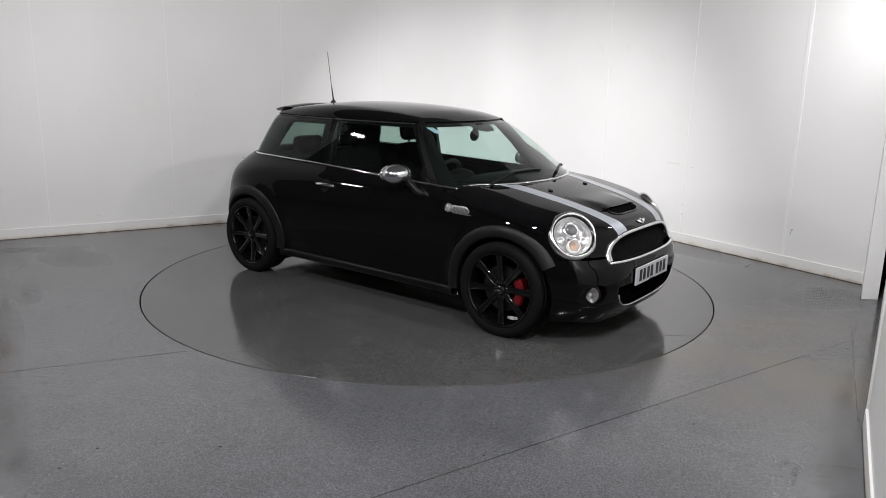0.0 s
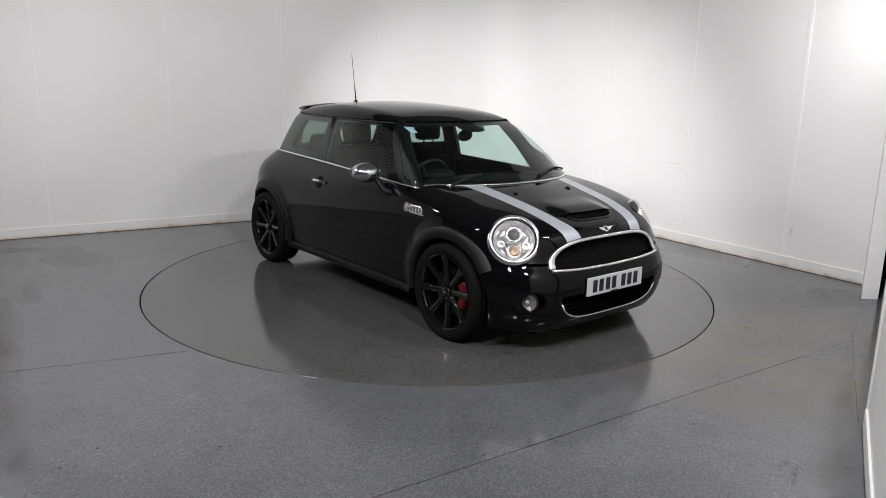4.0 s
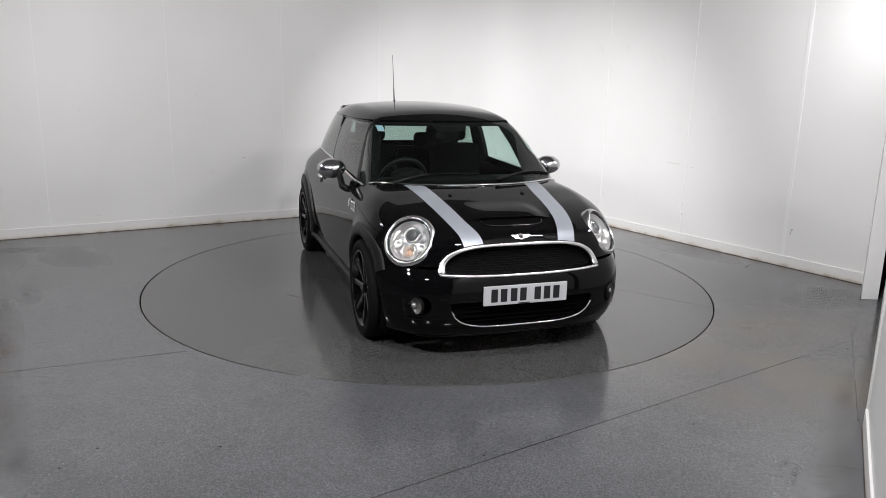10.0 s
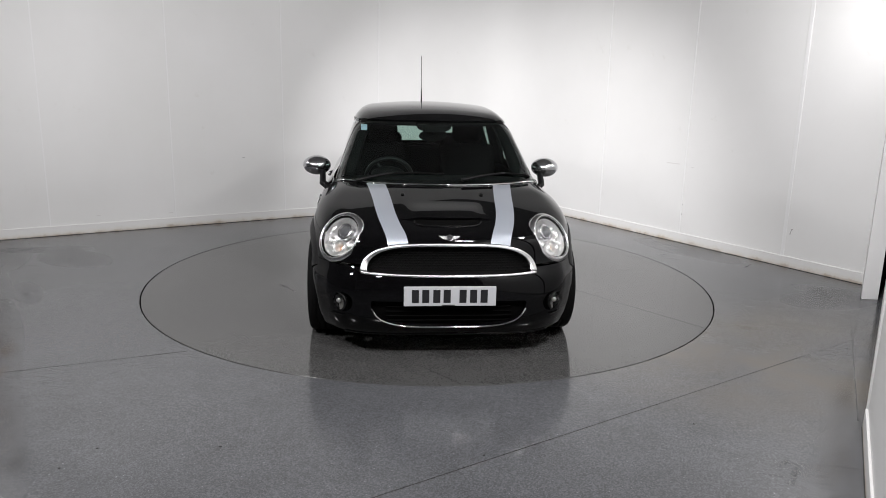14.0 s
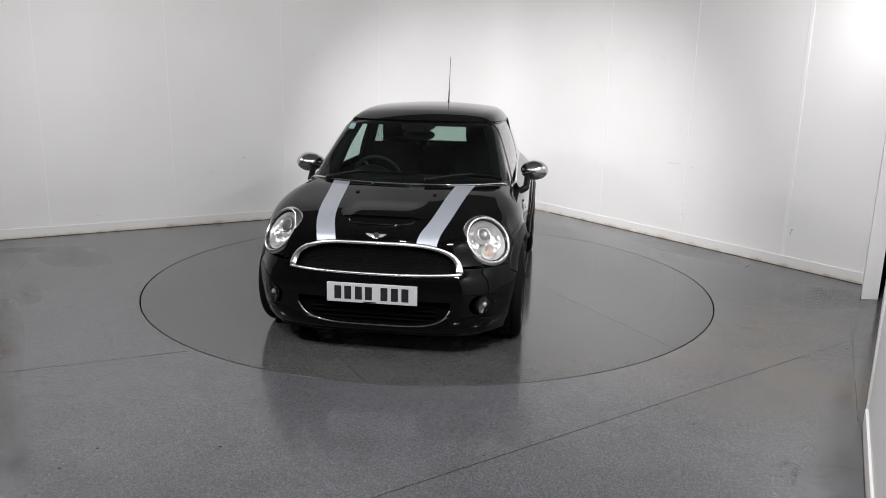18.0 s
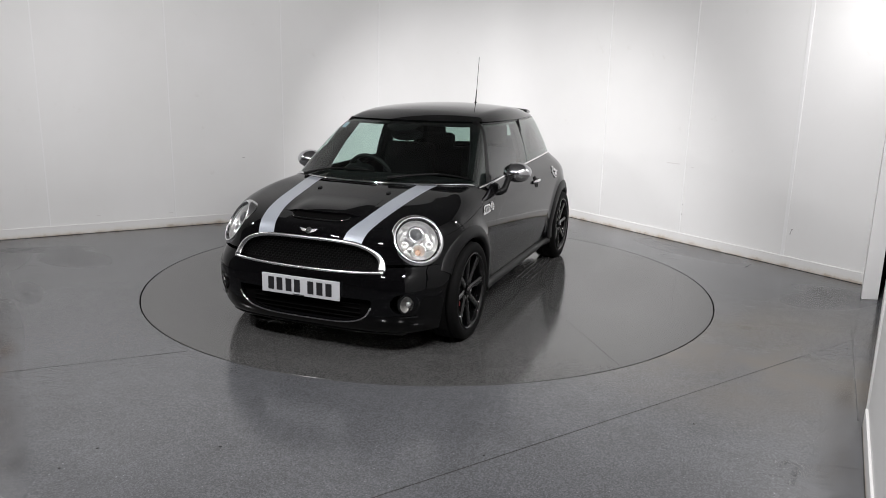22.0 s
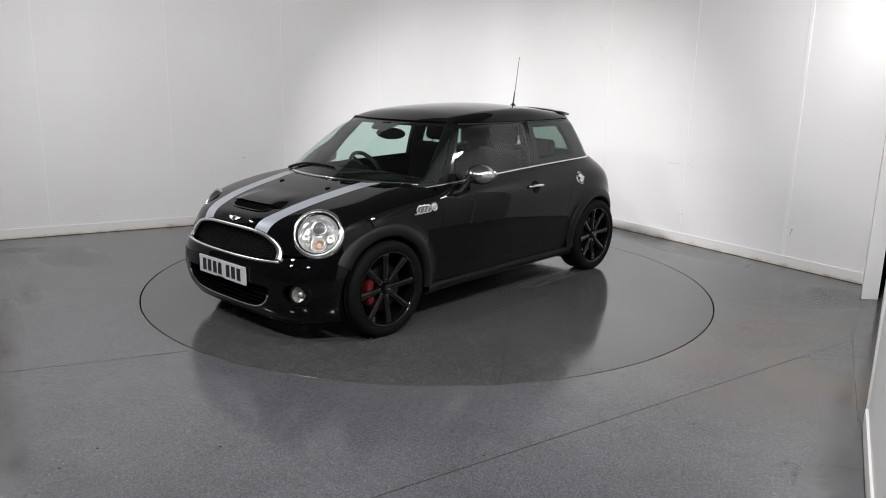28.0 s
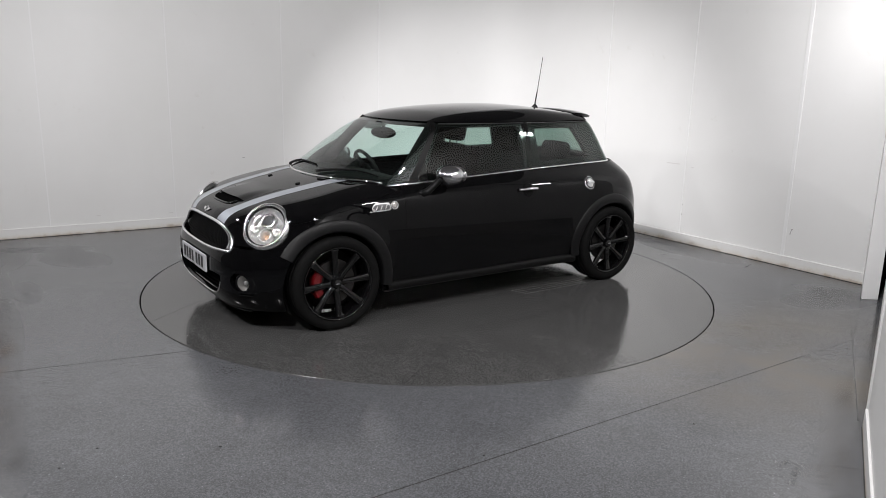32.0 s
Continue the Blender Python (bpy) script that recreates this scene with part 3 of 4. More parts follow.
def intake_shape(p, inset=0.0):
    y, z = np.abs(p[:, 1]), p[:, 2]
    a = 1 - (y / (0.445 - inset)) ** 4 - (np.maximum(0.37 - z, 0) / (0.165 - inset)) ** 2.6
    return np.where(p[:, 0] > 1.5, np.minimum(a * 0.12, 0.365 - inset - z), -1.0)


def fog_hole(r):
    return lambda p: np.where(p[:, 0] > 1.5, np.hypot(np.abs(p[:, 1]) - 0.606, p[:, 2] - 0.344) - r, 1.0)


car = tagged(new("car"), "black three-door hatchback with two silver bonnet stripes on the turntable", "car")
panel("bonnet", BODY, [lambda p: p[:, 0] - 0.6, bonnet_edge, lambda p: screen_base(p) - 0.004, lambda p: bumper_top(p) - GAP, lamp_holes(0.145), lambda p: -grille_shape(p) - 0.001], PAINT, car, "gloss black clamshell bonnet with a scoop")
panel("front_bumper", BODY, [lambda p: p[:, 0] - 1.1, lambda p: -bumper_top(p) - GAP, arches, lambda p: -grille_shape(p) - 0.001, lambda p: -intake_shape(p), fog_hole(0.058), lambda p: np.where(np.abs(p[:, 1]) > 0.5, p[:, 0] - HUB_X - 0.12, p[:, 0] - 1.5), lambda p: p[:, 2] - 0.150], PAINT, car, "gloss black front bumper", rim=0.03)
for s in (1, -1):
    fender = [side_of(s), lambda p: np.abs(p[:, 1]) - 0.45, lambda p: p[:, 0] - 0.722 - GAP, lambda p: 1.63 - p[:, 0], lambda p: -bonnet_edge(p) - GAP, arches, below_belt,
              lambda p: np.where(p[:, 0] > HUB_X + 0.1, bumper_top(p), 1.0), lambda p: p[:, 2] - 0.2]
    panel("front_wing", BODY, fender, PAINT, car)
    door = panel("door", BODY, [side_of(s), lambda p: np.abs(p[:, 1]) - 0.45, lambda p: 0.722 - p[:, 0], lambda p: p[:, 0] + 0.44 + GAP, below_belt, arches, lambda p: p[:, 2] - 0.254], PAINT, car)
    panel("rear_quarter", BODY, [side_of(s), lambda p: -0.44 - p[:, 0], below_belt, arches, lambda p: p[:, 2] - 0.2, lambda p: np.abs(p[:, 1]) - 0.42, lambda p: np.where(p[:, 0] > -HUB_X, p[:, 2] - 0.254, 1.0)], PAINT, car)
panel("tailgate", BODY, [lambda p: -1.3 - p[:, 0], lambda p: 0.42 - GAP - np.abs(p[:, 1]), below_belt, lambda p: p[:, 2] - 0.2], PAINT, car)

# greenhouse
panel("roof", CABIN, [lambda p: p[:, 2] - 1.288], PAINT, car, "gloss black roof panel", off=0.011, rim=0.02)


def pillar_line(z):
    """x of the front edge of the door glass at height z."""
    return 0.57 + (z - 0.905) * (0.32 - 0.57) / 0.385


def screen_side(p, inset):
    """Positive inside the windscreen, inset metres from its edges."""
    edge = 0.635 + (p[:, 2] - 0.905) * (0.335 - 0.635) / 0.385
    return np.where(p[:, 0] > 0.2, p[:, 0] - edge - inset, -1.0)


def band(z0, z1):
    return lambda p: np.minimum(p[:, 2] - z0, z1 - p[:, 2])


def above_belt(d):
    return lambda p: p[:, 2] - belt_z(p[:, 0]) - d


TOP = 1.287
panel("windscreen", CABIN, [lambda p: screen_side(p, 0.012), lambda p: TOP - p[:, 2], lambda p: p[:, 2] - 0.895], GLASS, car, "green tinted windscreen", off=0.002, rim=0.0)
panel("screen_surround", CABIN, [lambda p: screen_side(p, 0.011), lambda p: TOP + 0.01 - p[:, 2], lambda p: np.maximum(p[:, 2] - 1.272, np.maximum(0.945 - p[:, 2] - 0.02 * np.abs(p[:, 1]), np.maximum(0.03 - screen_side(p, 0.0), np.abs(p[:, 1]) - 0.685 + 0.117 * (p[:, 2] - 0.89) / 0.405)))], FRIT, car, "black windscreen border", off=-0.002, rim=0.0)
for s in (1, -1):
    panel("windscreen_pillar", CABIN, [side_of(s), lambda p: -screen_side(p, 0.011), lambda p: p[:, 0] - pillar_line(p[:, 2]), above_belt(-0.05), lambda p: TOP + 0.01 - p[:, 2]], FRIT, car, off=0.003, rim=0.02)
    opening = lambda p: np.minimum(np.minimum(pillar_line(p[:, 2]) - p[:, 0], p[:, 0] + 0.425), 1.0)
    panel("door_window", CABIN, [side_of(s), opening, above_belt(0.0), lambda p: TOP - p[:, 2]], GLASS, car, "green tinted door glass", off=0.001, rim=0.0)
    panel("door_frame", CABIN, [side_of(s), lambda p: pillar_line(p[:, 2]) + 0.01 - p[:, 0], lambda p: p[:, 0] + 0.47, above_belt(-0.03), lambda p: TOP + 0.01 - p[:, 2],
          lambda p: np.maximum(np.maximum(p[:, 2] - 1.262, p[:, 0] - pillar_line(p[:, 2]) + 0.03), -0.40 - p[:, 0])], GLOSS, car, "black window surround", off=-0.004, rim=0.012)
    panel("mirror_sail", CABIN, [side_of(s), lambda p: pillar_line(p[:, 2]) + 0.008 - p[:, 0], lambda p: p[:, 0] - 0.485, above_belt(0.0)], GLOSS, car, "black triangle behind the mirror", off=0.003, rim=0.012)
    panel("quarter_window", CABIN, [side_of(s), lambda p: -0.437 - p[:, 0], above_belt(0.0), lambda p: TOP - p[:, 2], lambda p: np.abs(p[:, 1]) - 0.42], DARK_GLASS, car, "dark tinted quarter glass", off=0.003, rim=0.0)
    panel("rear_pillar", CABIN, [side_of(s), lambda p: -0.40 - p[:, 0], above_belt(-0.03), lambda p: TOP + 0.01 - p[:, 2], lambda p: np.abs(p[:, 1]) - 0.40,
          lambda p: np.maximum(np.maximum(p[:, 2] - 1.25, -0.99 - (1.25 - p[:, 2]) * 0.5 - p[:, 0]), np.maximum(p[:, 0] + 0.555, belt_z(p[:, 0]) + 0.05 - p[:, 2]))], GLOSS, car, "black rear pillar", off=-0.006, rim=0.03)
panel("rear_window", CABIN, [lambda p: -0.9 - p[:, 0], lambda p: 0.42 - np.abs(p[:, 1]), band(0.99, 1.27)], DARK_GLASS, car, "dark tinted rear glass", off=0.0, rim=0.0)
panel("rear_screen_border", CABIN, [lambda p: -0.9 - p[:, 0], lambda p: 0.46 - np.abs(p[:, 1]), band(0.93, TOP + 0.01), lambda p: np.maximum(np.maximum(np.abs(p[:, 1]) - 0.40, 1.01 - p[:, 2]), p[:, 2] - 1.25)], GLOSS, car, "black rear glass border", off=-0.004, rim=0.02)


# ---- the car: helpers for its fittings ----
def tube(points, r, seg=8, closed=False):
    """A round bar along points; r is one radius or one for each point."""
    bm = bmesh.new()
    pts = [Vector(p) for p in points]
    rows = []
    side = None
    for i, p in enumerate(pts):
        a = pts[i - 1] if i or closed else p
        b = pts[(i + 1) % len(pts)] if i + 1 < len(pts) or closed else p
        d = (b - a).normalized()
        if side is None:
            side = d.orthogonal().normalized()
        side = (side - d * side.dot(d)).normalized()
        up = d.cross(side)
        rr = r[i] if isinstance(r, (list, tuple)) else r
        rows.append([bm.verts.new(p + (side * math.cos(t) + up * math.sin(t)) * rr) for t in (2 * math.pi * k / seg for k in range(seg))])
    n = len(rows)
    for i in range(n if closed else n - 1):
        lo, hi = rows[i], rows[(i + 1) % n]
        for k in range(seg):
            bm.faces.new((lo[k], lo[(k + 1) % seg], hi[(k + 1) % seg], hi[k]))
    if not closed:
        bm.faces.new(rows[0][::-1])
        bm.faces.new(rows[-1])
    return bm


def lathe(profile, seg=48, close=False):
    """(radius, height) pairs turned about the local z axis."""
    bm = bmesh.new()
    rows = []
    for r, z in profile:
        rows.append([bm.verts.new((r * math.cos(2 * math.pi * k / seg), r * math.sin(2 * math.pi * k / seg), z)) for k in range(seg if r > 1e-6 else 1)])
    pairs = list(zip(rows, rows[1:])) + ([(rows[-1], rows[0])] if close else [])
    for lo, hi in pairs:
        for k in range(seg):
            j = (k + 1) % seg
            if len(lo) == 1:
                bm.faces.new((lo[0], hi[k], hi[j]))
            elif len(hi) == 1:
                bm.faces.new((lo[k], lo[j], hi[0]))
            else:
                bm.faces.new((lo[k], lo[j], hi[j], hi[k]))
    return bm


def placed(bm, m):
    bmesh.ops.transform(bm, matrix=m, verts=bm.verts)
    return bm


def ball(rx, ry, rz, at=(0, 0, 0), seg=24):
    bm = bmesh.new()
    bmesh.ops.create_uvsphere(bm, u_segments=seg, v_segments=seg // 2, radius=1.0)
    bmesh.ops.scale(bm, vec=(rx, ry, rz), verts=bm.verts)
    bmesh.ops.translate(bm, vec=at, verts=bm.verts)
    return bm


def frame_at(p, way, up=(0, 0, 1)):
    """A pose at p with local z along way and local y as near to up as it can be."""
    z = Vector(way).normalized()
    x = Vector(up).cross(z).normalized()
    y = z.cross(x)
    m = Matrix((x, y, z)).transposed().to_4x4()
    m.translation = p
    return m


def on_body(x, y, z, form=BODY[0], off=0.0):
    """The point of the form next to (x, y, z), and its normal."""
    p, n = settle(form, np.array([[x, y, z]], float), off)
    return Vector(p[0]), Vector(n[0])


def reach(form, axis, us, vs, lo, hi):
    """How far the form reaches along an axis over a grid of the other two, as a smooth look-up."""
    u, v = np.meshgrid(us, vs, indexing="ij")
    a, b = np.full(u.size, lo), np.full(u.size, hi)
    for _ in range(24):
        m = (a + b) / 2
        cols = [u.ravel(), v.ravel()]
        cols.insert(axis, m)
        inside = form(np.stack(cols, 1)) < 0
        a, b = np.where(inside, m, a), np.where(inside, b, m)
    g = a.reshape(u.shape)
    du, dv = us[1] - us[0], vs[1] - vs[0]

    def at(p, q):
        i = min(max((p - us[0]) / du, 0), len(us) - 1.001)
        j = min(max((q - vs[0]) / dv, 0), len(vs) - 1.001)
        i0, j0 = int(i), int(j)
        s, t = i - i0, j - j0
        return float((g[i0, j0] * (1 - t) + g[i0, j0 + 1] * t) * (1 - s) + (g[i0 + 1, j0] * (1 - t) + g[i0 + 1, j0 + 1] * t) * s)
    return at


flank_body = reach(body_f, 1, np.arange(-1.8, 1.801, 0.02), np.arange(0.1, 1.06, 0.02), 0.2, 1.0)
flank_cabin = reach(cabin_f, 1, np.arange(-1.8, 1.201, 0.02), np.arange(0.8, 1.4, 0.02), 0.0, 1.0)
nose = reach(body_f, 0, np.arange(-0.7, 0.701, 0.02), np.arange(0.1, 0.8, 0.01), 1.2, 2.0)


def flank(x, z, form=None):
    """Half the width of the body, or of the cabin, at (x, z)."""
    return flank_cabin(x, z) if form is cabin_f else flank_body(x, z)


# ---- bonnet fittings ----
stripe_in = spline([(1.04, 0.357), (1.33, 0.323), (1.56, 0.299), (1.71, 0.267), (1.812, 0.232)])
stripe_out = spline([(1.0, 0.48), (1.30, 0.440), (1.55, 0.411), (1.705, 0.379), (1.803, 0.347)])


def between_stripe(s):
    def keep(p):
        x, y = p[:, 0], p[:, 1] * s
        return np.minimum(y - stripe_in(x), stripe_out(x) - y)
    return keep


for s in (1, -1):
    panel("bonnet_stripe", BODY, [lambda p: p[:, 0] - 0.9, between_stripe(s), lambda p: screen_base(p) - 0.012, lambda p: -grille_shape(p) - 0.002, lambda p: p[:, 2] - 0.56], STRIPE, car, "silver bonnet stripe", off=0.0012, rim=0.0)


def smooth(t):
    t = np.clip(t, 0, 1)
    return t * t * (3 - 2 * t)



def scoop_mouth(p):
    """Positive inside the rounded mouth of the scoop."""
    return (1 - (np.abs(p[:, 1]) / 0.19) ** 4 - (np.abs(p[:, 0] - 1.648) / 0.06) ** 2.2) * 0.03


def scoop_bump(p):
    return 0.018 * smooth((p[:, 0] - 1.38) / 0.25) * smooth((0.27 - np.abs(p[:, 1])) / 0.12)


panel("bonnet_scoop", BODY, [lambda p: p[:, 2] - 0.7, lambda p: np.minimum(p[:, 0] - 1.37, 1.642 - 0.25 * p[:, 1] ** 2 - p[:, 0]), lambda p: 0.27 - np.abs(p[:, 1])], PAINT, car, "raised air scoop", off=0.001, rim=0.010, bump=scoop_bump)
# flat black patch on the bonnet for the shade inside the mouth
panel("scoop_opening", BODY, [lambda p: p[:, 2] - 0.7, scoop_mouth], UNLIT_BLACK, car, "dark scoop mouth", off=0.0016, rim=0.0)
lip_pts = []
for i in range(29):
    a = radians(-8 + 196 * i / 28)
    c, q = math.cos(a), math.sin(a)
    p, n = on_body(1.648 + 0.062 * math.copysign(abs(q) ** 0.9, q), 0.192 * math.copysign(abs(c) ** 0.5, c), 0.77)
    lip_pts.append(p + n * 0.001)
part("scoop_lip", tube(lip_pts, 0.007), GLOSS, car, smooth=True)
for s in (1, -1):
    p, n = on_body(1.255, 0.25 * s, 0.9)
    part("washer_jet", placed(box(0.03, 0.022, 0.01, (0, 0, 0.004), 0.004), frame_at(p, n, (0, 1, 0))), PLASTIC, car)

# winged badge, as plain shapes
p, n = on_body(1.80, 0.0, 0.716)
badge_at = frame_at(p + n * 0.003, n)
badge = part("badge", placed(lathe([(0.0, 0.004), (0.016, 0.004), (0.02, 0.003), (0.021, 0.0)], 24), badge_at), CHROME, car, "chrome badge", smooth=False)
for s in (1, -1):
    bm = bmesh.new()
    vs = [bm.verts.new((s * x, y, z)) for z in (0.0, 0.003) for x, y in ((0.019, 0.010), (0.062, 0.012), (0.045, -0.003), (0.033, -0.010), (0.018, -0.011))]
    bm.faces.new(vs[:5])
    bm.faces.new(vs[5:])
    for i in range(5):
        bm.faces.new((vs[i], vs[(i + 1) % 5], vs[5 + (i + 1) % 5], vs[5 + i]))
    part("wing", placed(bm, badge_at), RIBBON, badge)
part("boss", placed(lathe([(0.0, 0.0055), (0.011, 0.0052), (0.013, 0.004)], 20), badge_at), INK, badge)

# ---- grille and bumper fittings ----


def ribbon(points, halves, depth):
    """A rounded chrome ribbon lying on the nose along (y, z) points, with its half-width at each."""
    bm = bmesh.new()
    rows = []
    ps = [Vector((nose(y, z), y, z)) for y, z in points]
    for i, (p, w) in enumerate(zip(ps, halves)):
        d = (ps[min(i + 1, len(ps) - 1)] - ps[max(i - 1, 0)]).normalized()
        n = Vector(settle(body_f, np.array([p]))[1][0])
        b = d.cross(n).normalized()
        n = b.cross(d)
        rows.append([bm.verts.new(p + b * w * math.cos(a) + n * (depth * math.copysign(abs(math.sin(a)) ** 0.6, math.sin(a)) + 0.003)) for a in (2 * math.pi * k / 16 for k in range(16))])
    for lo, hi in zip(rows, rows[1:]):
        for k in range(16):
            bm.faces.new((lo[k], lo[(k + 1) % 16], hi[(k + 1) % 16], hi[k]))
    bm.faces.new(rows[0][::-1])
    bm.faces.new(rows[-1])
    return bm


arch_pts, arch_w = [], []
for i in range(81):
    a = radians(2.0 + 176.0 * i / 80)
    c, q = math.cos(a), math.sin(a)
    arch_pts.append((0.486 * math.copysign(abs(c) ** 0.5, c), 0.519 + 0.155 * q ** (2 / 2.2)))
    arch_w.append(0.0105 + 0.013 * (1 - q) ** 1.3)
part("grille_surround", ribbon(arch_pts, arch_w, 0.010), RIBBON, car, "satin chrome grille surround", smooth=True)
low_pts = [(-0.498 + 0.996 * i / 40, 0.506 + 0.012 * ((-0.498 + 0.996 * i / 40) / 0.5) ** 2) for i in range(41)]
part("grille_bar", ribbon(low_pts, [0.009] * 41, 0.010), RIBBON, car, "satin chrome bar below the grille", smooth=True)
panel("grille_backing", BODY, [lambda p: p[:, 0] - 1.4, lambda p: grille_shape(p, -0.004)], MESH, car, off=-0.05, rim=0.0)
bm = bmesh.new()


def add_bar(bm, a, b, r):
    """A square bar from a to b."""
    a, b = Vector(a), Vector(b)
    d = (b - a).normalized()
    u = d.orthogonal().normalized() * r
    v = d.cross(u).normalized() * r
    lo = [bm.verts.new(a + o) for o in (u + v, v - u, -u - v, u - v)]
    hi = [bm.verts.new(b + o) for o in (u + v, v - u, -u - v, u - v)]
    for i in range(4):
        bm.faces.new((lo[i], lo[(i + 1) % 4], hi[(i + 1) % 4], hi[i]))


def grille_has(y, z):
    return grille_shape(np.array([[1.8, y, z]]), 0.016)[0] > 0


pitch_y, pitch_z = 0.026, 0.0135
for r in range(15):
    z = 0.520 + r * pitch_z
    for c in range(-20, 21):
        y = (c + 0.5 * (r % 2)) * pitch_y
        if grille_has(y, z):
            add_bar(bm, (nose(y, z) - 0.026, y, z), (nose(y + pitch_y / 2, z + pitch_z / 2) - 0.026, y + pitch_y * 0.3, z + pitch_z * 0.25), 0.0022)
            add_bar(bm, (nose(y, z) - 0.026, y - pitch_y * 0.35, z), (nose(y, z) - 0.026, y + pitch_y * 0.35, z), 0.0024)
            add_bar(bm, (nose(y, z) - 0.028, y + pitch_y * 0.35, z), (nose(y, z) - 0.028, y + pitch_y * 0.5, z + pitch_z), 0.002)
part("grille_mesh", bm, MESH, car, "black honeycomb mesh")
panel("intake_backing", BODY, [lambda p: p[:, 0] - 1.4, lambda p: intake_shape(p, -0.02)], UNLIT_BLACK, car, "dark lower air intake", off=-0.04, rim=0.0)
strip_pts = []
for i in range(41):
    y = -0.44 + 0.022 * i
    z = 0.37 - 0.165 * max(0.0, 1 - (abs(y) / 0.4455) ** 4) ** (1 / 2.6)
    z = min(z, 0.362)
    strip_pts.append((nose(y, z) + 0.001, y, z))
part("intake_strip", tube(strip_pts, 0.0055), CHROME, car, "chrome lower strip", smooth=True)
for k in range(4):
    z = 0.24 + 0.028 * k
    pts = [(nose(y, z) - 0.032, y, z) for y in np.linspace(-0.36, 0.36, 17)]
    part("intake_slat", tube(pts, 0.004, 6), UNLIT_BLACK, car)
lip = [(nose(y, 0.156) - 0.010, y, 0.150) for y in np.linspace(-0.60, 0.60, 49)]
part("bumper_lip", tube(lip, 0.009, 10), PAINT, car, "gloss black front lip", smooth=True)
plate_x = 1.898
plate = part("number_plate", box(0.012, 0.522, 0.113, (plate_x, 0, 0.40), 0.003), PLATE, car, "white plate with dark bars")
part("plate_holder", box(0.02, 0.5, 0.09, (plate_x - 0.015, 0, 0.395), 0.003), PLASTIC, car)
for y in (-0.196, -0.138, -0.076, -0.018, 0.072, 0.132, 0.192):
    part("bar", box(0.001, 0.040, 0.076, (plate_x + 0.0068, y, 0.401)), INK, plate)
part("bar", box(0.001, 0.075, 0.006, (plate_x + 0.0068, -0.01, 0.349)), INK, plate)
for s in (1, -1):
    p, n = on_body(1.74, 0.606 * s, 0.344)
    m = frame_at(p - n * 0.018, n)
    fog = part("fog_lamp", placed(lathe([(0.0, -0.022), (0.034, -0.014), (0.050, 0.008), (0.057, 0.010), (0.059, 0.004)], 32), m), LENS_BODY, car, "round fog lamp", smooth=True)
    part("bulb", placed(ball(0.014, 0.014, 0.012), m), REFLECTOR, fog, smooth=True)
    part("lens", placed(lathe([(0.0, 0.018), (0.028, 0.016), (0.050, 0.009)], 32), m), LENS, fog, smooth=True)
    part("fog_bezel", placed(lathe([(0.053, 0.012), (0.061, 0.015), (0.066, 0.012), (0.066, -0.01)], 32), m), GLOSS, fog, smooth=True)
    # duct beside the fog lamp
    part("bumper_vent", placed(box(0.10, 0.008, 0.006, (0, -0.075, 0.02), 0.002), m), GLOSS, car)

# ---- headlamps ----
lamp_rng = random.Random(5)
for s in (1, -1):
    at, way = LAMP_AT.copy(), LAMP_WAY.copy()
    at.y *= s
    way.y *= s
    m = frame_at(at, way)
    head = part("headlamp", placed(lathe([(0.131, 0.009), (0.132, 0.018), (0.136, 0.0215), (0.142, 0.019), (0.150, 0.013), (0.156, 0.005), (0.159, -0.006), (0.157, -0.06)], 64), m), RING, car, "round headlamp with a broad chrome ring", smooth=True)
    part("ring_gap", placed(lathe([(0.1312, 0.011), (0.128, 0.006), (0.1245, 0.008), (0.1225, 0.007), (0.1215, -0.02)], 64), m), GLOSS, head, smooth=True)
    bowl = lathe([(0.0, -0.075), (0.05, -0.07), (0.07, -0.055), (0.09, -0.05), (0.105, -0.028), (0.114, -0.02), (0.122, 0.0)], 30)
    for v in bowl.verts:
        if v.co.z < -0.01:
            v.co += Vector((lamp_rng.uniform(-1, 1), lamp_rng.uniform(-1, 1), lamp_rng.uniform(-1, 1))) * 0.004
    part("reflector", placed(bowl, m), REFLECTOR, head, smooth=False)
    part("projector_bezel", placed(lathe([(0.036, 0.002), (0.044, 0.006), (0.052, 0.0), (0.054, -0.05)], 32), m @ pose(0, 0.040, -0.010)), SATIN, head, smooth=True)
    part("projector_lens", placed(ball(0.038, 0.038, 0.028), m @ pose(0, 0.040, -0.014)), GLOSS_GREY, head, smooth=True)
    part("indicator_cup", placed(lathe([(0.0, -0.052), (0.020, -0.044), (0.031, -0.018), (0.036, 0.006), (0.041, 0.006), (0.043, -0.03)], 32), m @ pose(0.004, -0.060, -0.008)), REFLECTOR, head, smooth=True)
    part("indicator_bulb", placed(ball(0.018, 0.018, 0.016), m @ pose(0.004, -0.060, -0.044)), AMBER, head, smooth=True)
    for k, (bx, by, br) in enumerate(((0.072, -0.028, 0.022), (-0.074, -0.02, 0.02))):
        part("reflector_facet", placed(lathe([(0.0, -0.02), (br * 0.7, -0.012), (br, 0.002), (br * 1.08, -0.02)], 20), m @ pose(bx, by, -0.012)), REFLECTOR, head, smooth=True)
    part("lens", placed(lathe([(0.0, 0.036), (0.04, 0.033), (0.08, 0.025), (0.108, 0.016), (0.1235, 0.008)], 48), m), LENS, head, smooth=True)

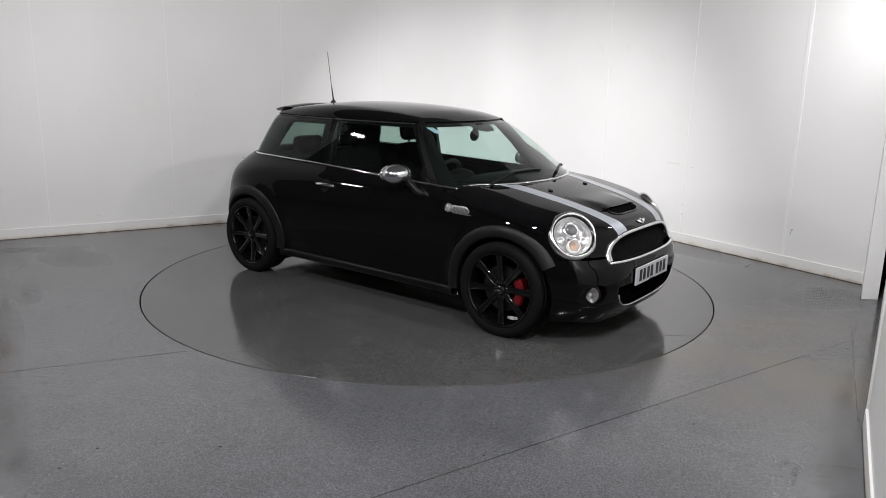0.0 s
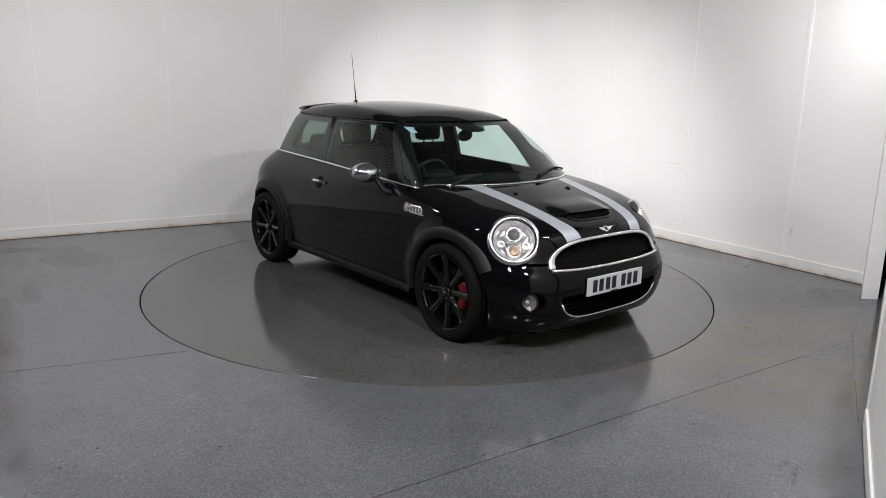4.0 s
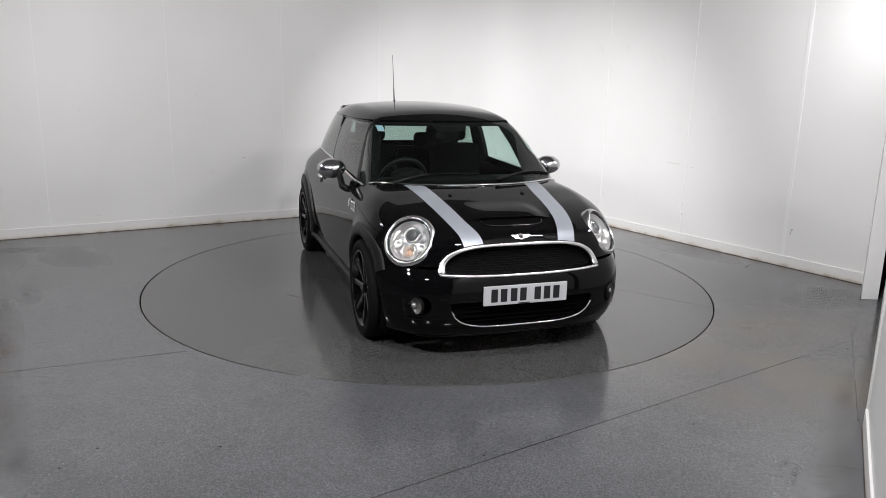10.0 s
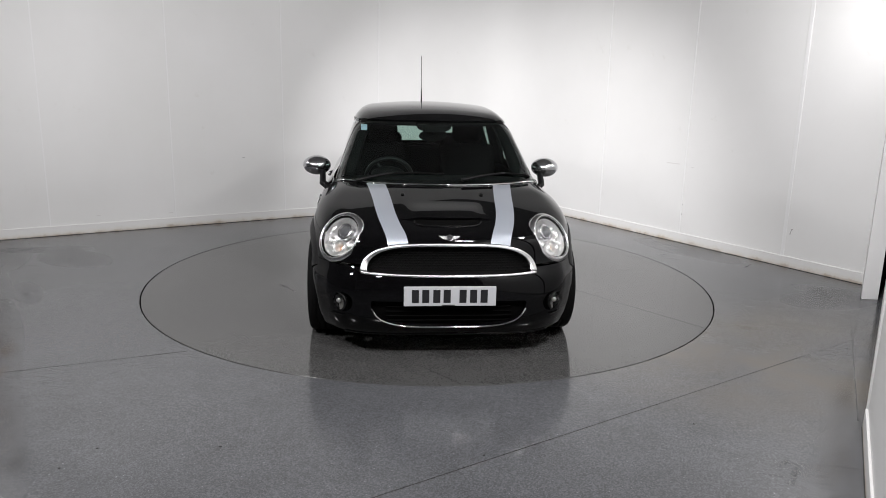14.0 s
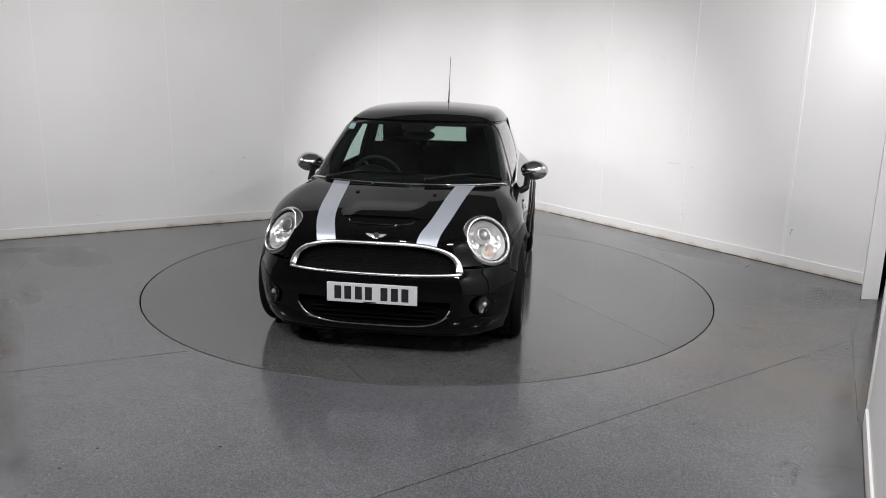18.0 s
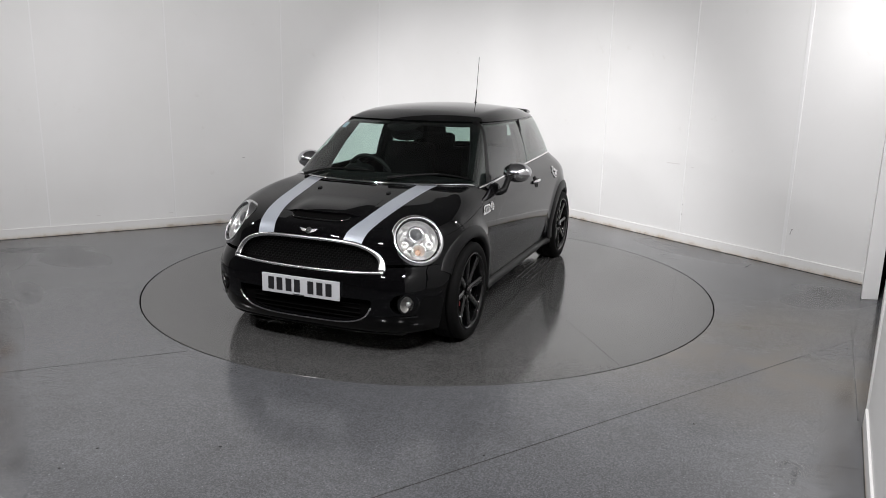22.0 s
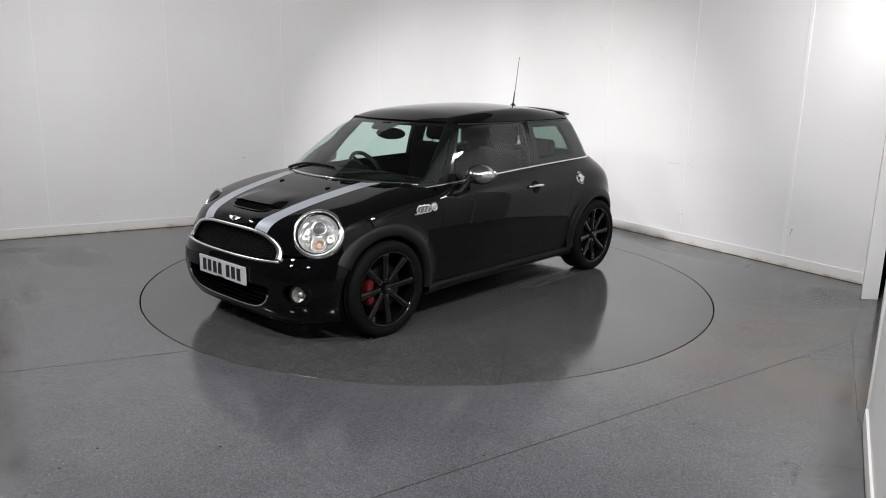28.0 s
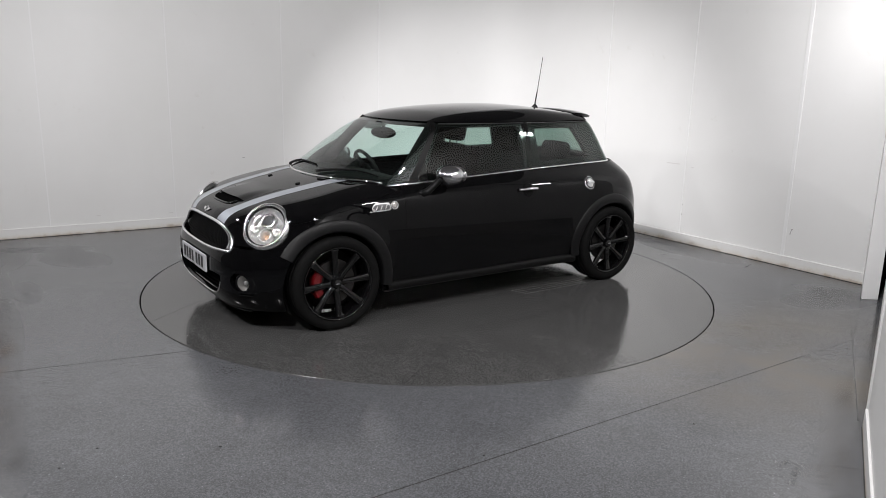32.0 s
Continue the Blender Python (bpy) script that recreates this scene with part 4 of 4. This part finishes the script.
# ---- flanks: sills, arch mouldings, chrome waist line, handles, side lamps ----
for s in (1, -1):
    for hx in (HUB_X, -HUB_X):
        # the front moulding ends at the bumper, the others behind the sill
        a0, a1 = (30, 189) if hx > 0 else (-9, 202)
        bm = bmesh.new()
        rows = []
        for i in range(53):
            a = radians(a0 + i * (a1 - a0) / 52)
            row = []
            for r, h in ((0.415, -0.002), (0.413, 0.003), (0.406, 0.006), (0.385, 0.008), (0.352, 0.008), (0.340, 0.002), (0.334, -0.012), (0.338, -0.06)):
                x, z = hx + r * math.cos(a), HUB_Z + r * math.sin(a)
                row.append(bm.verts.new((x, s * (flank(x, max(z, 0.36)) + h), z)))
            rows.append(row)
        for lo, hi in zip(rows, rows[1:]):
            for k in range(len(lo) - 1):
                bm.faces.new((lo[k], lo[k + 1], hi[k + 1], hi[k]))
        part("wheel_arch", bm, PLASTIC, car, "black plastic wheel arch moulding", smooth=True)
        bm = bmesh.new()
        rows = [[bm.verts.new((hx + 0.345 * math.cos(radians(a)), s * y, HUB_Z + 0.345 * math.sin(radians(a)))) for y in (0.44, 0.77)] for a in range(-30, 211, 8)]
        for lo, hi in zip(rows, rows[1:]):
            bm.faces.new((lo[0], lo[1], hi[1], hi[0]))
        cap = [r[0] for r in rows]
        bm.faces.new(cap)
        part("arch_liner", bm, MESH, car, smooth=True)
    # sill
    bm = bmesh.new()
    rows = []
    for i in range(25):
        x = -0.86 + i * (0.86 + 0.86) / 24
        w = flank(x, 0.26)
        rows.append([bm.verts.new((x, s * (w + dy), z)) for dy, z in ((-0.10, 0.185), (-0.03, 0.186), (0.0, 0.192), (0.018, 0.204), (0.024, 0.222), (0.018, 0.246), (0.008, 0.254), (-0.002, 0.256))])
    for lo, hi in zip(rows, rows[1:]):
        for k in range(len(lo) - 1):
            bm.faces.new((lo[k], lo[k + 1], hi[k + 1], hi[k]))
    part("sill", bm, FRIT, car, "gloss black sill", smooth=True)
    # waist strip
    pts = []
    for i in range(60):
        x = 0.81 - i * (0.81 + 1.345) / 59
        z = float(belt_z(x))
        pts.append((x, s * (max(flank(x, z), flank(x, z, cabin_f)) + 0.002), z))
    part("waist_strip", tube(pts, 0.0075), CHROME, car, "chrome waist strip", smooth=True)
    # handle
    p, n = on_body(-0.345, 0.8 * s, 0.808)
    m = frame_at(p, n)
    cup = part("handle_recess", placed(lathe([(0.0, 0.0015), (0.036, 0.002), (0.048, 0.001)], 24), m), MESH, car, "black handle recess", smooth=True)
    bm = tube([(-0.092, 0.0, 0.0), (-0.084, 0, 0.014), (-0.03, 0, 0.024), (0.03, 0, 0.024), (0.084, 0, 0.014), (0.092, 0, 0.0)], [0.011, 0.010, 0.0095, 0.0095, 0.010, 0.011], 10)
    bmesh.ops.scale(bm, vec=(1, 1.2, 1), verts=bm.verts)
    part("door_handle", placed(bm, m @ pose(0, 0.004, 0)), CHROME, car, "chrome door handle", smooth=True)
    # side lamp and its chrome scuttle
    p, n = on_body(0.812, 0.8 * s, 0.779)
    lamp = part("side_indicator", placed(lathe([(0.0, 0.010), (0.018, 0.009), (0.022, 0.006)], 28), frame_at(p, n)), LENS_BODY, car, "round clear side indicator", smooth=True)
    part("bezel", placed(lathe([(0.021, 0.007), (0.026, 0.010), (0.031, 0.006), (0.032, -0.002)], 28), frame_at(p, n)), CHROME, lamp, smooth=True)

    def scuttle(p, s=s):
        x, z = p[:, 0], p[:, 2]
        return np.minimum(np.minimum(x - 0.838, 1.00 - 0.75 * (z - 0.745) - x), np.minimum(z - 0.744 - (0.99 - x) * 0.03, 0.798 - z))
    grid = panel("side_scuttle", BODY, [side_of(s), lambda p: np.abs(p[:, 1]) - 0.5, scuttle], RIBBON, car, "chrome side scuttle", off=0.005, rim=0.008)
    panel("scuttle_mesh", BODY, [side_of(s), lambda p: np.abs(p[:, 1]) - 0.5, lambda p: scuttle(p) - 0.008], GRID, grid, off=0.0062, rim=0.0)
    for k in range(3):
        bm = bmesh.new()
        x0 = 0.866 + 0.034 * k
        q = [on_body(x, 0.8 * s, z, off=0.0072)[0] for x, z in ((x0, 0.782), (x0 + 0.009, 0.782), (x0 + 0.023, 0.757), (x0 + 0.014, 0.757))]
        bm.faces.new([bm.verts.new(v) for v in q])
        part("rib", bm, RIBBON, grid)
    # door mirror
    c = Vector((0.405, 0.847 * s, 0.962))
    cap = part("door_mirror", placed(ball(0.098, 0.100, 0.070, seg=32), Matrix.Translation(c) @ pose(0, 0, 0, 0, 0, -12 * s)), SATIN, car, "chrome mirror cap", smooth=True)
    foot, _ = on_body(0.57, 0.8 * s, 0.858)
    arm = tube([foot + Vector((0.01, -0.02 * s, -0.01)), foot + Vector((-0.02, 0.022 * s, 0.012)), c + Vector((0.06, -0.045 * s, -0.04)), c + Vector((0.02, -0.03 * s, -0.02))], [0.028, 0.024, 0.022, 0.022], 12)
    part("mirror_arm", arm, PLASTIC, cap, smooth=True)
    part("mirror_glass", placed(ball(0.012, 0.085, 0.055), Matrix.Translation(c + Vector((-0.076, 0, 0)))), CHROME, cap, smooth=True)
    part("mirror_base", placed(ball(0.036, 0.014, 0.022), Matrix.Translation(foot)), PLASTIC, cap, smooth=True)
p, n = on_body(-0.989, 0.8, 0.827)
m = frame_at(p, n)
cap = part("fuel_flap", placed(lathe([(0.0, 0.012), (0.03, 0.012), (0.036, 0.008), (0.05, 0.006), (0.056, -0.002)], 36), m), CHROME, car, "chrome fuel cap", smooth=True)
part("groove", placed(lathe([(0.036, 0.0085), (0.040, 0.0095), (0.047, 0.0075)], 36), m), GLOSS, cap, smooth=True)
part("grip", placed(box(0.07, 0.016, 0.016, (0, 0, 0.016), 0.005), m), CHROME, cap)
pts = []
for i in range(41):
    y = -0.68 + 0.034 * i
    x = 1.09 - 0.36 * y ** 2 - 0.4 * y ** 4
    x = x if abs(y) < 0.6801 else x
    z = float(bonnet_z(x)) - 0.055 * y * y
    p, n = on_body(x, y, z)
    pts.append(p + n * 0.004)
part("screen_strip", tube(pts, 0.0075), CHROME, car, "chrome strip below the windscreen", smooth=True)

# ---- roof fittings ----
p, n = on_body(-1.067, 0, 1.37, cabin_f)
base = part("aerial", placed(lathe([(0.03, 0.0), (0.028, 0.012), (0.016, 0.026), (0.008, 0.034), (0.0, 0.036)], 20), Matrix.Translation(p + Vector((0, 0, 0.008)))), PLASTIC, car, "black roof aerial", smooth=True)
part("rod", tube([p + Vector((0, 0, 0.03)), (-1.085, 0, 1.50), (-1.088, 0, 1.51), (-1.133, 0, 1.801)], [0.006, 0.005, 0.0028, 0.0022]), PLASTIC, base, smooth=True)
bm = bmesh.new()
rows = []
for i in range(29):
    y = -0.46 + i * 0.92 / 28
    u = abs(y) / 0.46
    back = -1.375 + 0.10 * u ** 2.5
    front = -1.12 + 0.03 * u ** 2
    lift = -0.15 * y * y
    zf = float(roof_z(front)) - 0.13 * y * y + 0.012
    zb = 1.356 + lift
    mid_x = (front + back) / 2
    rows.append([bm.verts.new(q) for q in ((front, y, zf), (mid_x, y, max(zb, (zf + zb) / 2) + 0.012), (back + 0.02, y, zb + 0.008), (back, y, zb), (back + 0.015, y, zb - 0.012), (mid_x, y, zb - 0.012), (front + 0.02, y, zf - 0.03))])
for lo, hi in zip(rows, rows[1:]):
    for k in range(7):
        bm.faces.new((lo[k], lo[(k + 1) % 7], hi[(k + 1) % 7], hi[k]))
bm.faces.new(rows[0])
bm.faces.new(rows[-1][::-1])
part("roof_spoiler", bm, PAINT, car, "gloss black roof spoiler", smooth=True)

# drip rails along the roof's edge
for s in (1, -1):
    pts = [(x, s * (flank(x, 1.284, cabin_f) + 0.009), 1.284) for x in np.linspace(0.30, -1.20, 40)]
    part("drip_rail", tube(pts, 0.004, 6), DRIP, car, "thin dark roof rail", smooth=True)

# wipers
for pivot, elbow, tip in (((1.054, 0.148, 0.933), (0.91, 0.449, 0.958), (0.834, 0.63, 0.935)), ((0.959, -0.539, 0.91), (0.962, -0.30, 0.955), (1.003, 0.029, 0.970))):
    arm_pts = []
    for t in np.linspace(0, 1, 9):
        q = Vector(pivot).lerp(Vector(elbow), t)
        f, nn = on_body(*q, cabin_f)
        arm_pts.append(f + nn * (0.018 - 0.004 * t))
    arm = part("wiper", tube(arm_pts, [0.012 - 0.006 * t for t in np.linspace(0, 1, 9)]), PLASTIC, car, "black wiper arm", smooth=True)
    a0, mid = Vector(elbow).lerp(Vector(pivot), 0.6), Vector(elbow)
    blade = []
    for t in np.linspace(0, 1, 13):
        f, nn = on_body(*(a0.lerp(mid, t * 2) if t < 0.5 else mid.lerp(Vector(tip), t * 2 - 1)), cabin_f)
        blade.append(f + nn * 0.010)
    part("blade", tube(blade, 0.006), MESH, arm, smooth=True)
panel("sensor_mask", CABIN, [lambda p: p[:, 0] - 0.2, lambda p: (1 - (np.abs(p[:, 1]) / 0.13) ** 3 - ((1.285 - p[:, 2]) / 0.06) ** 3) * 0.03], GLOSS, car, "black dotted mask above the mirror", off=-0.002, rim=0.0)
panel("tax_sticker", CABIN, [lambda p: p[:, 0] - 0.2, lambda p: np.minimum(p[:, 1] + 0.525, -0.480 - p[:, 1]), band(1.226, 1.262)], PAPER, car, "pale blue windscreen sticker", off=-0.0005, rim=0.0)

# ---- wheels ----
def wheel(x, s):
    hub = part("wheel", placed(lathe([(0.234, 0.084), (0.241, 0.096), (0.237, 0.100), (0.229, 0.093), (0.222, 0.072), (0.212, 0.02), (0.210, -0.07), (0.229, -0.09)], 64), pose(0, 0, 0)), RIM, car, "gloss black eight-spoke alloy wheel", smooth=True)
    hub.matrix_basis = pose(x, 0.727 * s, HUB_Z, -90 * s, 0, 0)
    part("tyre", lathe([(0.232, -0.086), (0.248, -0.098), (0.272, -0.104), (0.293, -0.098), (0.304, -0.085), (0.3065, -0.06), (0.3065, -0.044), (0.299, -0.042), (0.299, -0.036), (0.3070, -0.034), (0.3070, -0.004), (0.299, -0.003), (0.299, 0.003), (0.3070, 0.004), (0.3070, 0.034), (0.299, 0.036), (0.299, 0.042), (0.3065, 0.044), (0.3065, 0.06), (0.304, 0.085), (0.293, 0.098), (0.272, 0.104), (0.248, 0.098), (0.232, 0.086)], 80, True), TYRE, hub, "low-profile black tyre", smooth=True)
    for k in range(8):
        bm = bmesh.new()
        rows = []
        for r, w, z, t in ((0.018, 0.022, 0.070, 0.03), (0.06, 0.020, 0.070, 0.028), (0.12, 0.020, 0.074, 0.024), (0.18, 0.023, 0.080, 0.022), (0.215, 0.027, 0.086, 0.02), (0.233, 0.034, 0.088, 0.02)):
            rows.append([bm.verts.new(q) for q in ((r, -w, z - t), (r, -w, z - 0.012), (r, -w * 0.9, z - 0.005), (r, -w * 0.6, z - 0.001), (r, 0, z), (r, w * 0.6, z - 0.001), (r, w * 0.9, z - 0.005), (r, w, z - 0.012), (r, w, z - t))])
        for lo, hi in zip(rows, rows[1:]):
            for j in range(9):
                bm.faces.new((lo[j], lo[(j + 1) % 9], hi[(j + 1) % 9], hi[j]))
        bm.faces.new(rows[0])
        bm.faces.new(rows[-1][::-1])
        part("spoke", placed(bm, pose(0, 0, 0, 0, 0, 45 * k + 4)), RIM, hub, smooth=True)
    part("hub_cap", lathe([(0.0, 0.086), (0.024, 0.086), (0.030, 0.082), (0.034, 0.07)], 28), RIM, hub, smooth=True)
    part("hub_mark", box(0.03, 0.008, 0.002, (0, 0, 0.0872)), SATIN, hub)
    for k in range(4):
        a = radians(90 * k + 26.5)
        part("wheel_bolt", placed(lathe([(0.0, 0.064), (0.008, 0.064), (0.009, 0.05)], 8), pose(0.05 * math.cos(a), 0.05 * math.sin(a), 0)), STEEL, hub)
    part("brake_disc", lathe([(0.06, 0.03), (0.146, 0.03), (0.148, 0.02), (0.146, 0.006), (0.06, 0.006)], 48), STEEL, hub, smooth=False)
    part("disc_bell", lathe([(0.0, 0.052), (0.06, 0.052), (0.07, 0.046), (0.072, 0.03)], 36), MESH, hub, smooth=True)
    # caliper, on the leading side of the front discs, and a dust shield behind
    if x > 0:
        part("dust_shield", lathe([(0.0, -0.03), (0.12, -0.03), (0.2, -0.04)], 40), MESH, hub, smooth=True)
        bm = bmesh.new()
        rows = []
        for i in range(11):
            a = radians((-34 + 6.8 * i))
            rows.append([bm.verts.new((r * math.cos(a), r * math.sin(a), z)) for r, z in ((0.100, 0.0), (0.100, 0.050), (0.120, 0.058), (0.150, 0.056), (0.160, 0.04), (0.160, 0.0))])
        for lo, hi in zip(rows, rows[1:]):
            for j in range(6):
                bm.faces.new((lo[j], lo[(j + 1) % 6], hi[(j + 1) % 6], hi[j]))
        bm.faces.new(rows[0])
        bm.faces.new(rows[-1][::-1])
        part("brake_caliper", bm, CALIPER, hub, "red brake caliper")
    return hub


for s in (1, -1):
    for x in (HUB_X, -HUB_X):
        wheel(x, s)

# ---- underside and interior ----
part("underbody", box(2.9, 1.2, 0.05, (0.0, 0, 0.25), 0.02), MESH, car)
part("engine_tray", box(0.9, 0.86, 0.12, (1.35, 0, 0.24), 0.03), MESH, car)
part("exhaust_tunnel", tube([(-1.6, 0.1, 0.21), (-0.6, 0.06, 0.19), (0.4, 0.0, 0.19)], 0.03), STEEL, car, smooth=True)
for hx in (HUB_X, -HUB_X):
    part("axle", tube([(hx, -0.62, 0.27), (hx, 0.62, 0.27)], 0.035), MESH, car, smooth=True)
panel("interior_lining", BODY, [lambda p: 0.8 - p[:, 0], lambda p: p[:, 0] + 1.65, lambda p: belt_z(p[:, 0]) + 0.0 - p[:, 2], lambda p: p[:, 2] - 0.2, arches], DASH, car, "dark door linings", off=-0.055, rim=0.0)
panel("roof_lining", CABIN, [lambda p: p[:, 2] - 1.285], DASH, car, off=-0.03, rim=0.0)
bm = bmesh.new()
rows = []
for i in range(21):
    y = -0.64 + 0.064 * i
    c = 0.04 * (1 - (y / 0.64) ** 2)
    rows.append([bm.verts.new(q) for q in ((0.98 - 0.3 * y * y, y, 0.86), (0.90 - 0.28 * y * y, y, 0.905), (0.72 - 0.12 * y * y, y, 0.915 + c * 0.3), (0.60, y, 0.91 + c * 0.3), (0.54, y, 0.87), (0.53, y, 0.74), (0.6, y, 0.55))])
for lo, hi in zip(rows, rows[1:]):
    for k in range(6):
        bm.faces.new((lo[k], lo[k + 1], hi[k + 1], hi[k]))
part("dashboard", bm, DASH, car, "dark dashboard", smooth=True)
part("dial_hood", placed(ball(0.09, 0.12, 0.05), Matrix.Translation((0.56, -0.33, 0.925))), DASH, car, smooth=True)
ring = [(0.17 * math.cos(2 * math.pi * k / 40), 0.17 * math.sin(2 * math.pi * k / 40), 0) for k in range(40)]
wm = pose(0.40, -0.32, 0.868, 0, -66, 0)
sw = part("steering_wheel", placed(tube(ring, 0.015, 12, True), wm), LEATHER, car, "black leather steering wheel", smooth=True)
part("boss", placed(ball(0.06, 0.06, 0.025), wm), DASH, sw, smooth=True)
for a in (0, 125, 235):
    part("spoke", placed(tube([(0.03, 0, 0), (0.165, 0, 0)], [0.016, 0.011]), wm @ pose(0, 0, 0, 0, 0, a + 90)), LEATHER, sw, smooth=True)
part("rear_view_mirror", placed(ball(0.026, 0.118, 0.044), pose(0.44, 0.0, 1.19, 0, 0, 24)), DASH, car, smooth=True)
part("mirror_stem", tube([(0.44, 0, 1.2), (0.43, 0, 1.29)], 0.012), DASH, car, smooth=True)
part("sensor_pod", box(0.05, 0.10, 0.03, (0.46, 0.0, 1.262), 0.01), DASH, car)
for s in (1, -1):
    y = 0.36 * s
    seat = part("front_seat", placed(box(0.50, 0.46, 0.14, (-0.08, y, 0.52), 0.05, 3), pose(0, 0, 0)), CLOTH, car, "dark cloth front seat", smooth=True)
    part("seat_back", placed(box(0.13, 0.46, 0.58, (0, 0, 0.27), 0.055, 3), pose(-0.31, y, 0.52, 0, -14, 0)), CLOTH, seat, smooth=True)
    part("headrest", placed(box(0.10, 0.25, 0.17, (0, 0, 0), 0.045, 3), pose(-0.485, y, 1.165, 0, -10, 0)), CLOTH, seat, smooth=True)
    for dy in (-0.05, 0.05):
        part("headrest_post", tube([(-0.455, y + dy, 1.02), (-0.475, y + dy, 1.11)], 0.007), DASH, seat, smooth=True)
    part("rear_headrest", box(0.10, 0.30, 0.17, (-1.03, 0.33 * s, 1.03), 0.048, 4), CLOTH, car, smooth=True)
    part("pillar_lining", tube([(0.66, 0.615 * s, 0.90), (0.57, 0.585 * s, 1.00), (0.45, 0.545 * s, 1.14), (0.32, 0.49 * s, 1.275)], [0.05, 0.046, 0.042, 0.04], 12), DASH, car, smooth=True)
    part("pillar_lining", tube([(-0.47, 0.64 * s, 0.90), (-0.475, 0.60 * s, 1.08), (-0.46, 0.545 * s, 1.28)], [0.05, 0.045, 0.045], 12), DASH, car, smooth=True)
    part("sun_visor", placed(box(0.12, 0.30, 0.015, (0.26, 0.28 * s, 1.285), 0.005), pose(0, 0, 0)), DASH, car)
bench = part("rear_seat", box(0.40, 1.16, 0.16, (-0.72, 0, 0.5), 0.05, 3), CLOTH, car, "dark cloth rear bench", smooth=True)
part("bench_back", placed(box(0.12, 1.16, 0.50, (0, 0, 0.25), 0.045, 3), pose(-0.92, 0, 0.5, 0, -14, 0)), CLOTH, bench, smooth=True)
part("parcel_shelf", box(0.42, 1.1, 0.03, (-1.24, 0, 0.94), 0.008), DASH, car)
part("centre_console", box(0.7, 0.2, 0.3, (0.2, 0, 0.4), 0.04), DASH, car)


# ---- floodlights on brackets under the ceiling ----
LAMP_BODY = material("dark floodlight housing", (0.03, 0.03, 0.03), 0.5)
LAMP_FACE = material("lit floodlight glass", (1, 1, 1), 0.3)
shader(LAMP_FACE).inputs["Emission Color"].default_value = (1, 1, 1, 1)
shader(LAMP_FACE).inputs["Emission Strength"].default_value = 14.0


def floodlight(at, target, watts, size=(0.25, 0.11), spread=180.0):
    """A rectangular floodlight with its housing; its light comes from an area lamp just before the glass."""
    m = look(at, target)
    lamp = tagged(new("floodlight"), "rectangular white floodlight on a ceiling bracket", "lamp", group="floodlights of the booth")
    lamp.matrix_world = m
    w, h = size
    part("housing", box(w + 0.05, h + 0.05, 0.06, (0, 0, 0.05), 0.01), LAMP_BODY, lamp)
    part("glass", box(w, h, 0.01, (0, 0, 0.017), 0.002), LAMP_FACE, lamp)
    up = CEIL_Z - at[2]
    if up > 0.05:
        bm = box(0.03, 0.03, up, (0, 0, up / 2))
        bmesh.ops.transform(bm, matrix=m.to_3x3().inverted().to_4x4() @ Matrix.Translation((0, 0, 0.0)), verts=bm.verts)
        bmesh.ops.translate(bm, vec=(0, 0, 0.06), verts=bm.verts)
        part("bracket", bm, LAMP_BODY, lamp)
    data = bpy.data.lights.new("floodlight_beam", "AREA")
    data.shape, data.size, data.size_y, data.energy = "RECTANGLE", w, h, watts
    data.spread = radians(spread)
    data.color = (1.0, 0.98, 0.99)
    ob = new("floodlight_beam", data)
    ob.matrix_world = m
    return lamp


floodlight((-3.55, -0.5, 2.5), (0.0, 0.9, -0.6), FLOOD_WATTS * 1.1)
floodlight((-2.6, -3.2, 2.85), (-0.8, 1.6, -1.6), FLOOD_WATTS * 2.5)
floodlight((-1.0, -4.4, 2.95), (-0.3, 1.2, -1.8), FLOOD_WATTS * 2.8)
floodlight((0.8, -4.0, 2.95), (0.5, 1.2, -1.8), FLOOD_WATTS * 2.7)
floodlight((2.0, -2.2, 2.85), (0.3, 0.9, -1.0), FLOOD_WATTS * 1.5)
floodlight((3.15, -0.45, 2.42), (1.0, 1.9, -0.6), FLOOD_WATTS * 0.5)

# an unseen lamp added under the ceiling to brighten the corner behind the car
spot_m = look((-0.7, -0.8, 3.2), (1.25, 3.25, -0.3))
fill_spot = tagged(new("fill_spot"), "unseen lamp can added to brighten the wall corner", "lamp")
fill_spot.matrix_world = spot_m
part("can", lathe([(0.0, 0.22), (0.06, 0.22), (0.075, 0.2), (0.08, 0.02), (0.085, 0.0), (0.078, 0.004), (0.07, 0.03)], 32), LAMP_BODY, fill_spot, smooth=True)
stem = box(0.03, 0.03, CEIL_Z - 3.3)
bmesh.ops.transform(stem, matrix=spot_m.inverted() @ Matrix.Translation((-0.72, -0.86, (CEIL_Z + 3.3) / 2)), verts=stem.verts)
part("stem", stem, LAMP_BODY, fill_spot)
data = bpy.data.lights.new("fill_spot_beam", "SPOT")
data.energy, data.spot_size, data.spot_blend, data.shadow_soft_size = 1300.0, radians(74), 1.0, 0.07
data.color = (1.0, 0.98, 0.99)
new("fill_spot_beam", data).matrix_world = spot_m


# ---- what moves: the turntable and the car on it turn at one even pace ----
def motions():
    rows = [(float(t), pose(0, 0, 0, 0, 0, -38.43 - 3.3754 * t)) for t in range(33)]
    walk(turntable, rows)
    walk(car, [(t, m @ pose(-0.0118, -0.0233, 0)) for t, m in rows])


motions()
